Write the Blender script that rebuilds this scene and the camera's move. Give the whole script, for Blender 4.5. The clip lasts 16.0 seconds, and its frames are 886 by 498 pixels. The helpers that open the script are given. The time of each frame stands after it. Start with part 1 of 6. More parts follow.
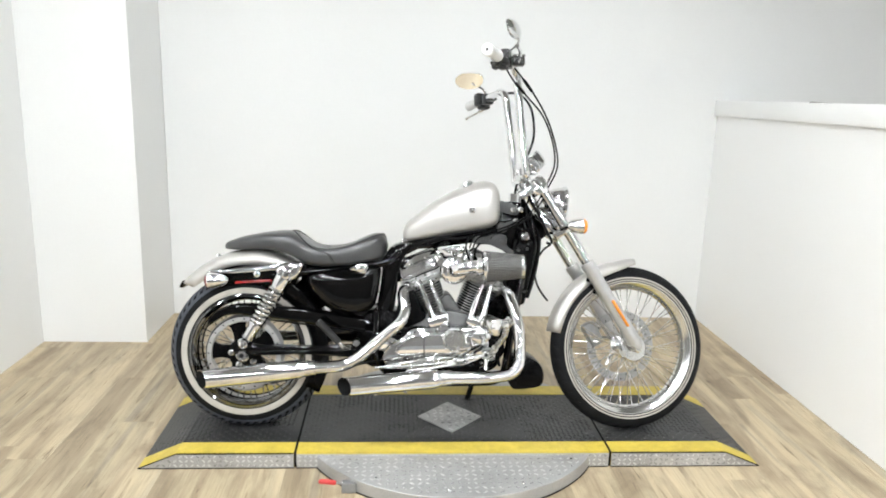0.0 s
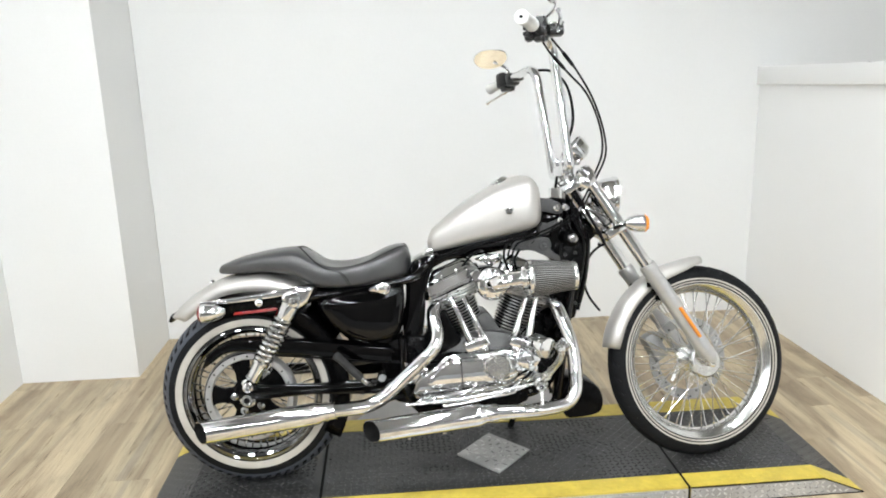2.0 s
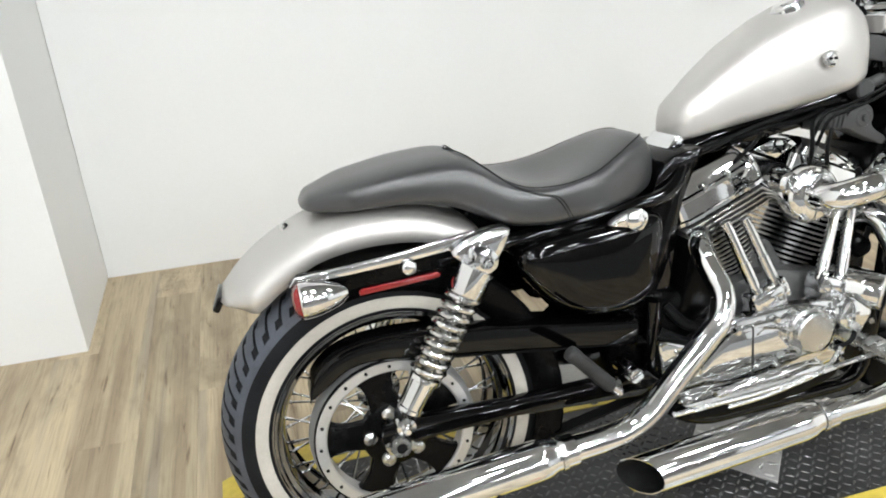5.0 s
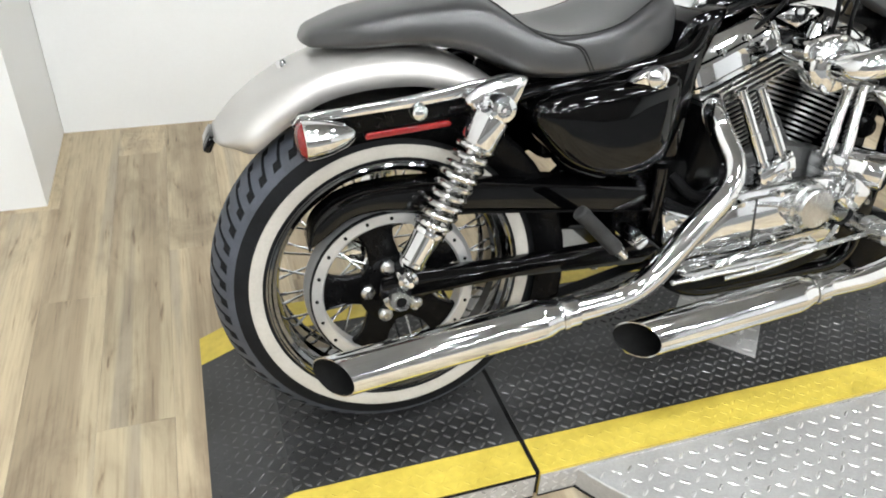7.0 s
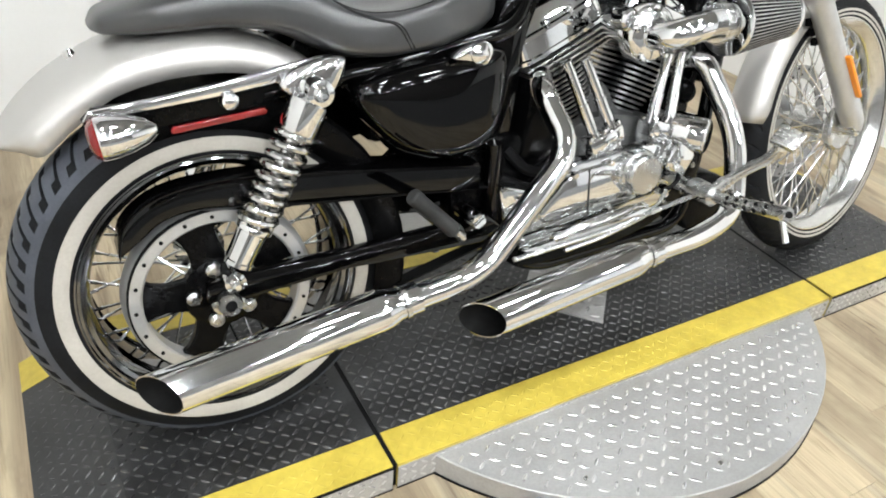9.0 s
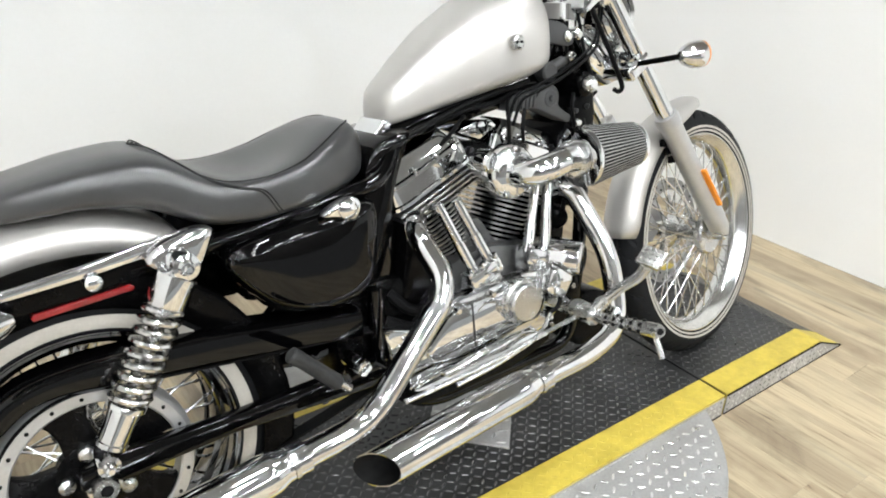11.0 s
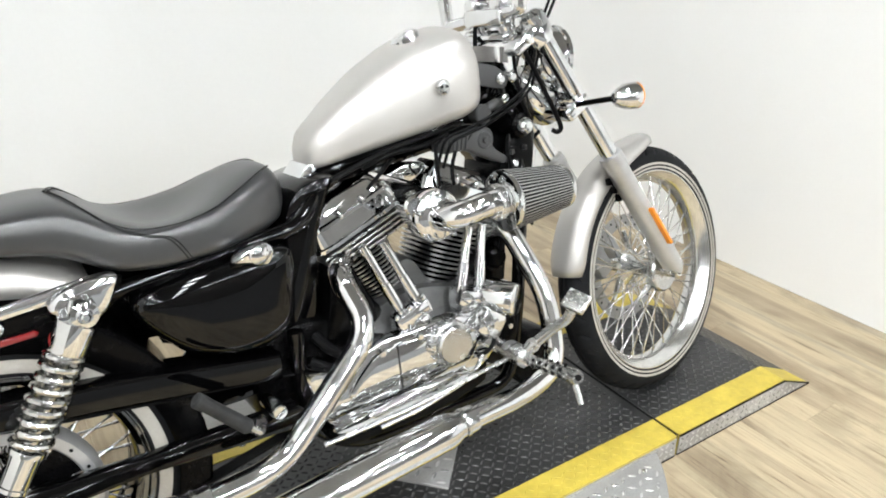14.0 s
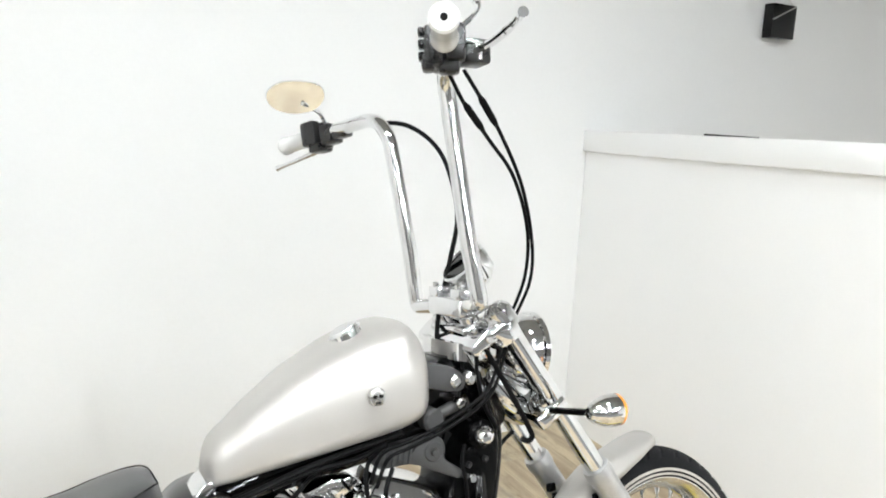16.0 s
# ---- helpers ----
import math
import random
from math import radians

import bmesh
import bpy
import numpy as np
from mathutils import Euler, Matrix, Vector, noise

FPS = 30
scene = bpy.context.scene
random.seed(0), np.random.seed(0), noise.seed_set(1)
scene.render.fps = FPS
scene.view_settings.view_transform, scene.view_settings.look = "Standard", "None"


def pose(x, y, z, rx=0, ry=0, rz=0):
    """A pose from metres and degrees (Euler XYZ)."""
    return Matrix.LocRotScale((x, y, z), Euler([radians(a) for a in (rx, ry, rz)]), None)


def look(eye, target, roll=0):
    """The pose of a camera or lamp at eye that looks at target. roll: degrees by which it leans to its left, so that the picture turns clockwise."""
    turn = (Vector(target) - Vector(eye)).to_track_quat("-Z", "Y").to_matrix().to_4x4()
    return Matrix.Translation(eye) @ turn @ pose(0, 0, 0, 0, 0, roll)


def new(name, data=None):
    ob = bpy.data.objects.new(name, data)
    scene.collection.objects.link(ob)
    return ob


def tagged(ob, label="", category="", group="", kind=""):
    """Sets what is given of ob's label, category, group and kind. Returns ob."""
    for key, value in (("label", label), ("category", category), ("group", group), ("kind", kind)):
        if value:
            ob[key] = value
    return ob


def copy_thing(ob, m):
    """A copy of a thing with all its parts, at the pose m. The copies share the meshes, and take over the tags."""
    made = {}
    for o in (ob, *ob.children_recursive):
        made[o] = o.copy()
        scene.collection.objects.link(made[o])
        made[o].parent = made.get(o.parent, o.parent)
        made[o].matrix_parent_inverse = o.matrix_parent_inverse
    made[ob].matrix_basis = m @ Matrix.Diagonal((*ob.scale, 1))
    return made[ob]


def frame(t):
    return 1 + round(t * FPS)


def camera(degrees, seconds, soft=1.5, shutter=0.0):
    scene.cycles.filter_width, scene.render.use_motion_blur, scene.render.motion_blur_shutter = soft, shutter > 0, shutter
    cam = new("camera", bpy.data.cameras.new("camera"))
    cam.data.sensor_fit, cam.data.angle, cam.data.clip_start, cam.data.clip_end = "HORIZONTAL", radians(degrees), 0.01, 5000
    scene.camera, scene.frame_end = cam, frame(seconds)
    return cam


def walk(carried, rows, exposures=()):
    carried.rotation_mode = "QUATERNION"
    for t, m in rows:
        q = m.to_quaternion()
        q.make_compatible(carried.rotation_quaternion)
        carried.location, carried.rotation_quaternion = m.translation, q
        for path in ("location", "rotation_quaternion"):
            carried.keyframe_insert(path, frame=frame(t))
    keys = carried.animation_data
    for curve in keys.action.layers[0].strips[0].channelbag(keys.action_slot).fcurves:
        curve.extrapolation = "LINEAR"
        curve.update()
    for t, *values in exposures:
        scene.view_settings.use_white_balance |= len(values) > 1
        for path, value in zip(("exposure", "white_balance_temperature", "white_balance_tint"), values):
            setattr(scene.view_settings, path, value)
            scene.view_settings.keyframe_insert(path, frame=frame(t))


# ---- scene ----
cam = camera(62.1, 16.0, soft=1.9)
PATH = [
    (0, (0.553, -2.736, 1.418), (0.691, -0.792, 0.969), 1.8),
    (0.5, (0.527, -2.721, 1.42), (0.684, -0.774, 0.99), 1.5),
    (1, (0.5, -2.672, 1.397), (0.773, -0.746, 0.932), 1.9),
    (1.5, (0.483, -2.55, 1.393), (0.745, -0.63, 0.898), 1.0),
    (2, (0.469, -2.277, 1.392), (0.611, -0.341, 0.911), -1.6),
    (2.5, (0.353, -1.995, 1.363), (0.521, -0.073, 0.837), -2.2),
    (3, (0.189, -1.781, 1.354), (0.44, 0.123, 0.795), -2.5),
    (3.5, (0.102, -1.479, 1.319), (0.286, 0.42, 0.719), -2.5),
    (4, (0.026, -1.257, 1.304), (0.208, 0.602, 0.588), -2.0),
    (4.2, (-0.025, -1.195, 1.286), (0.225, 0.641, 0.534), -2.5),
    (6.3, (-0.277, -0.994, 1.178), (0.29, 0.61, 0.126), 0.1),
    (6.5, (-0.278, -0.992, 1.166), (0.29, 0.594, 0.088), 0.2),
    (7, (-0.273, -1.004, 1.137), (0.287, 0.558, 0.019), 3.0),
    (7.5, (-0.27, -0.99, 1.132), (0.329, 0.548, 0.001), 3.9),
    (8, (-0.231, -0.981, 1.136), (0.473, 0.511, 0.006), 4.1),
    (8.5, (-0.213, -0.979, 1.133), (0.549, 0.479, -0.004), 4.4),
    (9, (-0.189, -0.982, 1.125), (0.666, 0.417, -0.02), 5.0),
    (9.5, (-0.163, -0.98, 1.146), (0.784, 0.406, 0.058), 4.2),
    (10, (-0.133, -0.983, 1.187), (0.893, 0.427, 0.208), 3.0),
    (10.2, (-0.125, -0.984, 1.193), (0.945, 0.419, 0.252), 3.3),
    (12.3, (-0.103, -1.059, 1.209), (0.971, 0.384, 0.335), 1.4),
    (12.5, (-0.108, -1.052, 1.214), (0.99, 0.374, 0.344), 2.0),
    (13, (-0.1, -1.067, 1.221), (1.017, 0.349, 0.356), 2.6),
    (13.5, (-0.075, -1.081, 1.227), (1.082, 0.328, 0.404), 4.4),
    (14, (0.059, -1.114, 1.249), (1.087, 0.38, 0.405), 1.4),
    (14.5, (0.197, -1.193, 1.338), (1.131, 0.478, 0.76), 2.5),
    (15, (0.245, -1.225, 1.389), (1.195, 0.479, 0.947), 3.1),
    (15.5, (0.307, -1.154, 1.409), (1.233, 0.586, 1.07), 3.9),
    (16, (0.403, -0.996, 1.403), (1.33, 0.737, 1.032), 2.9),
]
walk(cam, [(t, look(eye, target, roll)) for t, eye, target, roll in PATH], ((0.0, 0.0), (3.5, -0.10), (7.0, 0.02), (10.0, 0.02), (12.5, -0.08), (14.0, 0.04), (15.5, 0.12), (16.0, 0.06)))
# ---- light ----
world = bpy.data.worlds.new("room_air")
scene.world = world
world.use_nodes = True
world.node_tree.nodes["Background"].inputs[0].default_value = (0.75, 0.8, 0.9, 1)
world.node_tree.nodes["Background"].inputs[1].default_value = 0.05
LAMP = 181.0          # strength of the round ceiling lamps
ROOM = (-1.28, 5.6, -9.0, 1.582, 3.4)   # x0, x1, y0, y1, height


# ---- materials ----
def shader(name, base, rough=0.5, metal=0.0, coat=0.0):
    m = bpy.data.materials.new(name)
    m.use_nodes = True
    b = m.node_tree.nodes["Principled BSDF"]
    b.inputs["Base Color"].default_value = (*base, 1)
    b.inputs["Roughness"].default_value = rough
    b.inputs["Metallic"].default_value = metal
    b.inputs["Coat Weight"].default_value = coat
    b.inputs["Specular IOR Level"].default_value = 0.08 if max(base) < 0.05 else 0.5
    b.inputs["Coat Roughness"].default_value = 0.08
    return m, m.node_tree, b


def node(nt, kind, **values):
    n = nt.nodes.new(kind)
    for k, v in values.items():
        n.inputs[k].default_value = v
    return n


def coords(nt, scale=(1, 1, 1)):
    c = nt.nodes.new("ShaderNodeTexCoord")
    mp = nt.nodes.new("ShaderNodeMapping")
    mp.inputs["Scale"].default_value = scale
    nt.links.new(c.outputs["Object"], mp.inputs["Vector"])
    return mp.outputs[0]


def noisy(nt, vec, scale, detail=4.0, rough=0.6):
    n = node(nt, "ShaderNodeTexNoise", Scale=scale, Detail=detail, Roughness=rough)
    nt.links.new(vec, n.inputs["Vector"])
    return n.outputs["Fac"]


def ramp(nt, fac, stops):
    r = nt.nodes.new("ShaderNodeValToRGB")
    e = r.color_ramp.elements
    while len(e) < len(stops):
        e.new(0.5)
    for el, (p, c) in zip(e, stops):
        el.position, el.color = p, (*c, 1)
    nt.links.new(fac, r.inputs[0])
    return r.outputs[0]


def rough_range(nt, b, fac, lo, hi):
    m = nt.nodes.new("ShaderNodeMapRange")
    m.inputs["To Min"].default_value, m.inputs["To Max"].default_value = lo, hi
    nt.links.new(fac, m.inputs["Value"])
    nt.links.new(m.outputs[0], b.inputs["Roughness"])


def bump(nt, b, fac, strength, distance):
    k = nt.nodes.new("ShaderNodeBump")
    k.inputs["Strength"].default_value, k.inputs["Distance"].default_value = strength, distance
    nt.links.new(fac, k.inputs["Height"])
    nt.links.new(k.outputs[0], b.inputs["Normal"])


def surface(name, dark, light, rough=(0.4, 0.6), metal=0.0, coat=0.0, scale=8.0, fine=120.0, relief=0.0, stretch=(1, 1, 1), depth=0.001):
    """A worn surface: colour between two tones at two scales, uneven gloss, fine relief."""
    m, nt, b = shader(name, light, rough[0], metal, coat)
    v = coords(nt, stretch)
    big, small = noisy(nt, v, scale), noisy(nt, v, fine, 3.0)
    mix = nt.nodes.new("ShaderNodeMath")
    mix.operation = "MULTIPLY_ADD"
    mix.inputs[1].default_value = 0.35
    half = nt.nodes.new("ShaderNodeMath")
    half.operation = "MULTIPLY"
    half.inputs[1].default_value = 0.65
    nt.links.new(big, half.inputs[0])
    nt.links.new(small, mix.inputs[0])
    nt.links.new(half.outputs[0], mix.inputs[2])
    nt.links.new(ramp(nt, mix.outputs[0], [(0.3, dark), (0.7, light)]), b.inputs["Base Color"])
    rough_range(nt, b, big, *rough)
    if relief:
        bump(nt, b, small, relief, depth)
    return m


CHROME = surface("chrome", (0.76, 0.764, 0.768), (0.84, 0.844, 0.848), (0.03, 0.09), 1.0, scale=20)
POLISHED = surface("polished_alloy", (0.52, 0.52, 0.515), (0.66, 0.66, 0.65), (0.18, 0.34), 1.0, scale=25, fine=300, relief=0.05)
ALLOY = surface("cast_alloy", (0.22, 0.22, 0.22), (0.31, 0.31, 0.31), (0.4, 0.55), 0.45, scale=40, fine=500, relief=0.15)
SATINALLOY = surface("satin_alloy", (0.46, 0.46, 0.46), (0.57, 0.57, 0.565), (0.27, 0.38), 0.65, scale=25, fine=300, relief=0.05)
# chrome darkened to stand for the dark things the rim mirrors
RIMCHROME = surface("darkened_chrome", (0.17, 0.172, 0.175), (0.24, 0.243, 0.247), (0.03, 0.10), 1.0, scale=20)
DISC = surface("brake_disc_steel", (0.30, 0.30, 0.30), (0.42, 0.42, 0.415), (0.28, 0.42), 1.0, scale=30, fine=260, relief=0.1)
STEEL = surface("spoke_steel", (0.6, 0.6, 0.6), (0.8, 0.8, 0.78), (0.12, 0.25), 1.0, scale=60)
PAINT = surface("silver_paint", (0.46, 0.443, 0.420), (0.55, 0.530, 0.503), (0.34, 0.42), 0.5, 0.25, scale=3, fine=900, relief=0.02)
GLOSS = surface("gloss_black", (0.0006, 0.0006, 0.0007), (0.0013, 0.0013, 0.0014), (0.02, 0.05), scale=6)
GLOSS.node_tree.nodes["Principled BSDF"].inputs["Specular IOR Level"].default_value = 0.32
SATIN = surface("satin_black", (0.0014, 0.0014, 0.0015), (0.0032, 0.0032, 0.0034), (0.16, 0.3), scale=12, fine=300, relief=0.1)
PLASTIC = surface("black_plastic", (0.0025, 0.0025, 0.0027), (0.006, 0.006, 0.0064), (0.4, 0.55), scale=20, fine=400, relief=0.2)
RUBBER = surface("tyre_rubber", (0.007, 0.007, 0.0075), (0.014, 0.0145, 0.016), (0.5, 0.7), scale=15, fine=300, relief=0.2)
# paler bluish rubber: light falling on the rear tread, put into its colour
TREAD = surface("lit_tread_rubber", (0.038, 0.043, 0.055), (0.07, 0.078, 0.098), (0.5, 0.65), scale=30, fine=250, relief=0.3)
WHITEWALL = surface("whitewall_rubber", (0.38, 0.355, 0.315), (0.50, 0.475, 0.43), (0.45, 0.6), scale=10, fine=200, relief=0.1)
VINYL = surface("seat_vinyl", (0.022, 0.022, 0.023), (0.040, 0.040, 0.041), (0.27, 0.37), scale=9, fine=420, relief=0.35, depth=0.0006)
VINYL.node_tree.nodes["Principled BSDF"].inputs["Specular IOR Level"].default_value = 0.95
THREAD = surface("seam_thread", (0.015, 0.015, 0.015), (0.030, 0.030, 0.030), (0.6, 0.8), scale=50)
CYL = surface("engine_grey", (0.085, 0.085, 0.085), (0.14, 0.14, 0.139), (0.35, 0.5), 0.6, scale=30, fine=500, relief=0.2)
FIN = surface("machined_fin", (0.36, 0.36, 0.36), (0.50, 0.50, 0.49), (0.22, 0.35), 1.0, scale=50)
FILTER = surface("filter_pleats", (0.24, 0.235, 0.23), (0.36, 0.355, 0.345), (0.5, 0.7), 0.3, scale=30, fine=600, relief=0.3)
RED = surface("red_lens", (0.13, 0.005, 0.007), (0.22, 0.010, 0.011), (0.08, 0.15), 0.0, 0.6, scale=20)
AMBER = surface("amber_lens", (0.75, 0.22, 0.02), (0.9, 0.32, 0.03), (0.12, 0.2), 0.0, 0.5, scale=20)
DARKPAINT = surface("unseen_wall_grey", (0.13, 0.122, 0.115), (0.17, 0.16, 0.15), (0.5, 0.7), scale=0.8, fine=80, relief=0.06)
WALLPAINT = surface("white_wall_paint", (0.82, 0.822, 0.815), (0.86, 0.862, 0.855), (0.5, 0.7), scale=0.7, fine=90, relief=0.06)
# wall paint lifted in tone for the light the half wall lacks
HALFPAINT = surface("lightened_wall_paint", (0.90, 0.90, 0.895), (0.93, 0.93, 0.925), (0.45, 0.6), scale=0.7, fine=90, relief=0.06)
CEIL = surface("ceiling_tile", (0.30, 0.30, 0.30), (0.36, 0.36, 0.36), (0.7, 0.9), scale=2, fine=150, relief=0.2)
SKIRT = surface("baseboard_paint", (0.70, 0.69, 0.67), (0.78, 0.77, 0.75), (0.35, 0.5), scale=3)
DECK = surface("black_treadplate", (0.014, 0.014, 0.0142), (0.050, 0.050, 0.0505), (0.32, 0.5), 0.2, scale=7, fine=180, relief=0.25)
LUG = surface("worn_tread_lug", (0.014, 0.014, 0.0145), (0.14, 0.14, 0.14), (0.2, 0.36), 0.6, scale=4, fine=60)
YELLOW = surface("yellow_safety_paint", (0.44, 0.33, 0.045), (0.68, 0.53, 0.085), (0.4, 0.55), scale=14, fine=60, relief=0.2)
SILVER = surface("bare_treadplate", (0.29, 0.285, 0.275), (0.49, 0.485, 0.475), (0.38, 0.55), 0.35, scale=5, fine=160, relief=0.12)
BRIGHT = surface("bright_tread_lug", (0.50, 0.495, 0.485), (0.72, 0.715, 0.705), (0.2, 0.35), 0.6, scale=12)
# black for seals; also stands for the shade inside holes and pleats
GAP = surface("gap_black", (0.006, 0.006, 0.006), (0.012, 0.012, 0.012), (0.7, 0.9), scale=20)
REDGRIP = surface("red_vinyl_grip", (0.45, 0.03, 0.03), (0.6, 0.05, 0.045), (0.35, 0.5), scale=20)
WHITE = surface("white_enamel", (0.72, 0.72, 0.71), (0.82, 0.82, 0.81), (0.12, 0.25), scale=10)
PALEGREEN = surface("pale_green_cloth", (0.50, 0.55, 0.36), (0.62, 0.64, 0.50), (0.8, 0.95), scale=5, fine=200, relief=0.2)
CARPET = surface("unseen_floor_grey", (0.10, 0.10, 0.10), (0.14, 0.14, 0.139), (0.7, 0.9), scale=3, fine=150, relief=0.2)
HOUSING = surface("moulded_switch_plastic", (0.004, 0.004, 0.0042), (0.009, 0.009, 0.0093), (0.22, 0.34), scale=30, fine=300, relief=0.1)
HOUSING.node_tree.nodes["Principled BSDF"].inputs["Specular IOR Level"].default_value = 0.7
GREYPLASTIC = surface("charcoal_plastic", (0.040, 0.040, 0.041), (0.062, 0.062, 0.063), (0.45, 0.6), scale=20, fine=400, relief=0.2)
GREYRUBBER = surface("grey_peg_rubber", (0.022, 0.022, 0.022), (0.045, 0.045, 0.045), (0.45, 0.6), scale=30, fine=300, relief=0.2)
COLLAR = surface("black_oxide", (0.02, 0.02, 0.021), (0.05, 0.05, 0.05), (0.3, 0.45), 0.5, scale=30)


def wood():
    m, nt, b = shader("oak_plank", (0.5, 0.4, 0.28), 0.45)
    info = nt.nodes.new("ShaderNodeObjectInfo")
    c = nt.nodes.new("ShaderNodeTexCoord")
    spread = nt.nodes.new("ShaderNodeVectorMath")
    spread.operation = "SCALE"
    spread.inputs[0].default_value = (17, 31, 5)
    nt.links.new(info.outputs["Random"], spread.inputs["Scale"])
    shift = nt.nodes.new("ShaderNodeVectorMath")
    shift.operation = "ADD"
    nt.links.new(c.outputs["Object"], shift.inputs[0])
    nt.links.new(spread.outputs[0], shift.inputs[1])

    def layer(across, along, detail, rough, wave=0.0):
        """Noise stretched along the board; both sizes in features a metre."""
        mp = nt.nodes.new("ShaderNodeMapping")
        mp.inputs["Scale"].default_value = (across, along, 1)
        nt.links.new(shift.outputs[0], mp.inputs["Vector"])
        n = node(nt, "ShaderNodeTexNoise", Scale=1.0, Detail=detail, Roughness=rough, Distortion=wave)
        nt.links.new(mp.outputs[0], n.inputs["Vector"])
        return n.outputs["Fac"]

    def over(base, top, amount, blend="MULTIPLY"):
        mx = nt.nodes.new("ShaderNodeMix")
        mx.data_type, mx.blend_type = "RGBA", blend
        mx.inputs[0].default_value = amount
        nt.links.new(base, mx.inputs[6])
        nt.links.new(top, mx.inputs[7])
        return mx.outputs[2]

    # narrow strips of yellow and of weathered wood side by side in one board
    tone = ramp(nt, layer(13, 0.55, 2, 0.5, 0.3), [(0.36, (0.39, 0.298, 0.182)), (0.45, (0.46, 0.36, 0.225)), (0.50, (0.53, 0.425, 0.265)), (0.60, (0.56, 0.455, 0.285)), (0.68, (0.43, 0.355, 0.245))])
    # smoky patches across the strips
    patch = ramp(nt, layer(7, 2.6, 5, 0.62, 0.6), [(0.36, (0.58, 0.545, 0.52)), (0.48, (0.92, 0.905, 0.89)), (0.60, (1.06, 1.05, 1.03))])
    col = over(tone, patch, 0.68)
    # fine grain, then short dark slivers
    lines = layer(170, 5.5, 4, 0.6)
    col = over(col, ramp(nt, lines, [(0.33, (0.74, 0.71, 0.68)), (0.48, (0.98, 0.975, 0.97)), (0.64, (1.07, 1.07, 1.06))]), 0.75)
    col = over(col, ramp(nt, layer(52, 4.2, 3, 0.55, 0.4), [(0.285, (0.42, 0.36, 0.31)), (0.345, (0.86, 0.83, 0.80)), (0.40, (1, 1, 1))]), 0.9)
    # knots
    mp = nt.nodes.new("ShaderNodeMapping")
    mp.inputs["Scale"].default_value = (4.4, 2.3, 1)
    nt.links.new(shift.outputs[0], mp.inputs["Vector"])
    knot = node(nt, "ShaderNodeTexVoronoi", Scale=1.0)
    nt.links.new(mp.outputs[0], knot.inputs["Vector"])
    col = over(col, ramp(nt, knot.outputs["Distance"], [(0.012, (0.42, 0.36, 0.31)), (0.03, (0.62, 0.56, 0.50)), (0.042, (0.50, 0.44, 0.39)), (0.060, (0.88, 0.86, 0.83)), (0.15, (1, 1, 1))]), 0.9)
    hsv = nt.nodes.new("ShaderNodeHueSaturation")
    val = nt.nodes.new("ShaderNodeMapRange")
    val.inputs["To Min"].default_value, val.inputs["To Max"].default_value = 0.78, 0.98
    nt.links.new(info.outputs["Random"], val.inputs["Value"])
    nt.links.new(val.outputs[0], hsv.inputs["Value"])
    hsv.inputs["Saturation"].default_value = 0.90
    nt.links.new(col, hsv.inputs["Color"])
    nt.links.new(hsv.outputs[0], b.inputs["Base Color"])
    rough_range(nt, b, lines, 0.38, 0.55)
    bump(nt, b, lines, 0.10, 0.0006)
    return m


WOOD = wood()


def glow(name, colour, strength):
    m, nt, b = shader(name, (0.8, 0.8, 0.8), 0.4)
    b.inputs["Emission Color"].default_value = (*colour, 1)
    b.inputs["Emission Strength"].default_value = strength
    return m


PANEL = glow("lamp_diffuser", (0.925, 0.965, 0.985), LAMP)


# ---- mesh tools ----
def V(*a):
    return Vector(a)


def put(name, bm, mat, parent=None, label="", sharp=35, mats=()):
    """One mesh object from a bmesh."""
    bmesh.ops.recalc_face_normals(bm, faces=bm.faces)
    me = bpy.data.meshes.new(name)
    bm.to_mesh(me)
    bm.free()
    for m in (mat, *mats):
        me.materials.append(m)
    for p in me.polygons:
        p.use_smooth = True
    me.set_sharp_from_angle(angle=radians(sharp))
    ob = new(name, me)
    ob.parent = parent
    if label:
        ob["label"] = label
    return ob


def part(name, bm, mat, parent, label="", sharp=35, mats=()):
    return put(name, bm, mat, parent, label, sharp, mats)


def again(name, ob, m, parent):
    """Another object on the same mesh."""
    o = new(name, ob.data)
    o.parent = parent
    o.matrix_local = m
    if "label" in ob:
        o["label"] = ob["label"]
    return o


def thing(name, label, category, m=Matrix(), group=""):
    e = new(name)
    e.empty_display_size = 0.1
    e.matrix_world = m
    return tagged(e, label, category, group)


def curve(pts, n=8):
    """A smooth path through the points."""
    p = [Vector(a) for a in pts]
    p = [p[0] * 2 - p[1]] + p + [p[-1] * 2 - p[-2]]
    out = []
    for a, b, c, d in zip(p, p[1:], p[2:], p[3:]):
        for i in range(n):
            t = i / n
            out.append(0.5 * (2 * b + (c - a) * t + (2 * a - 5 * b + 4 * c - d) * t * t + (3 * b - a - 3 * c + d) * t ** 3))
    return out + [p[-2]]


def rounded(pts, r, n=6):
    """A path of straight runs with round bends of radius r."""
    p = [Vector(a) for a in pts]
    out = [p[0]]
    for a, b, c in zip(p, p[1:], p[2:]):
        u, w = (a - b), (c - b)
        d = min(r, u.length * 0.49, w.length * 0.49)
        s, e = b + u.normalized() * d, b + w.normalized() * d
        for i in range(n + 1):
            t = i / n
            out.append(s * (1 - t) ** 2 + b * 2 * t * (1 - t) + e * t * t)
    return out + [p[-1]]


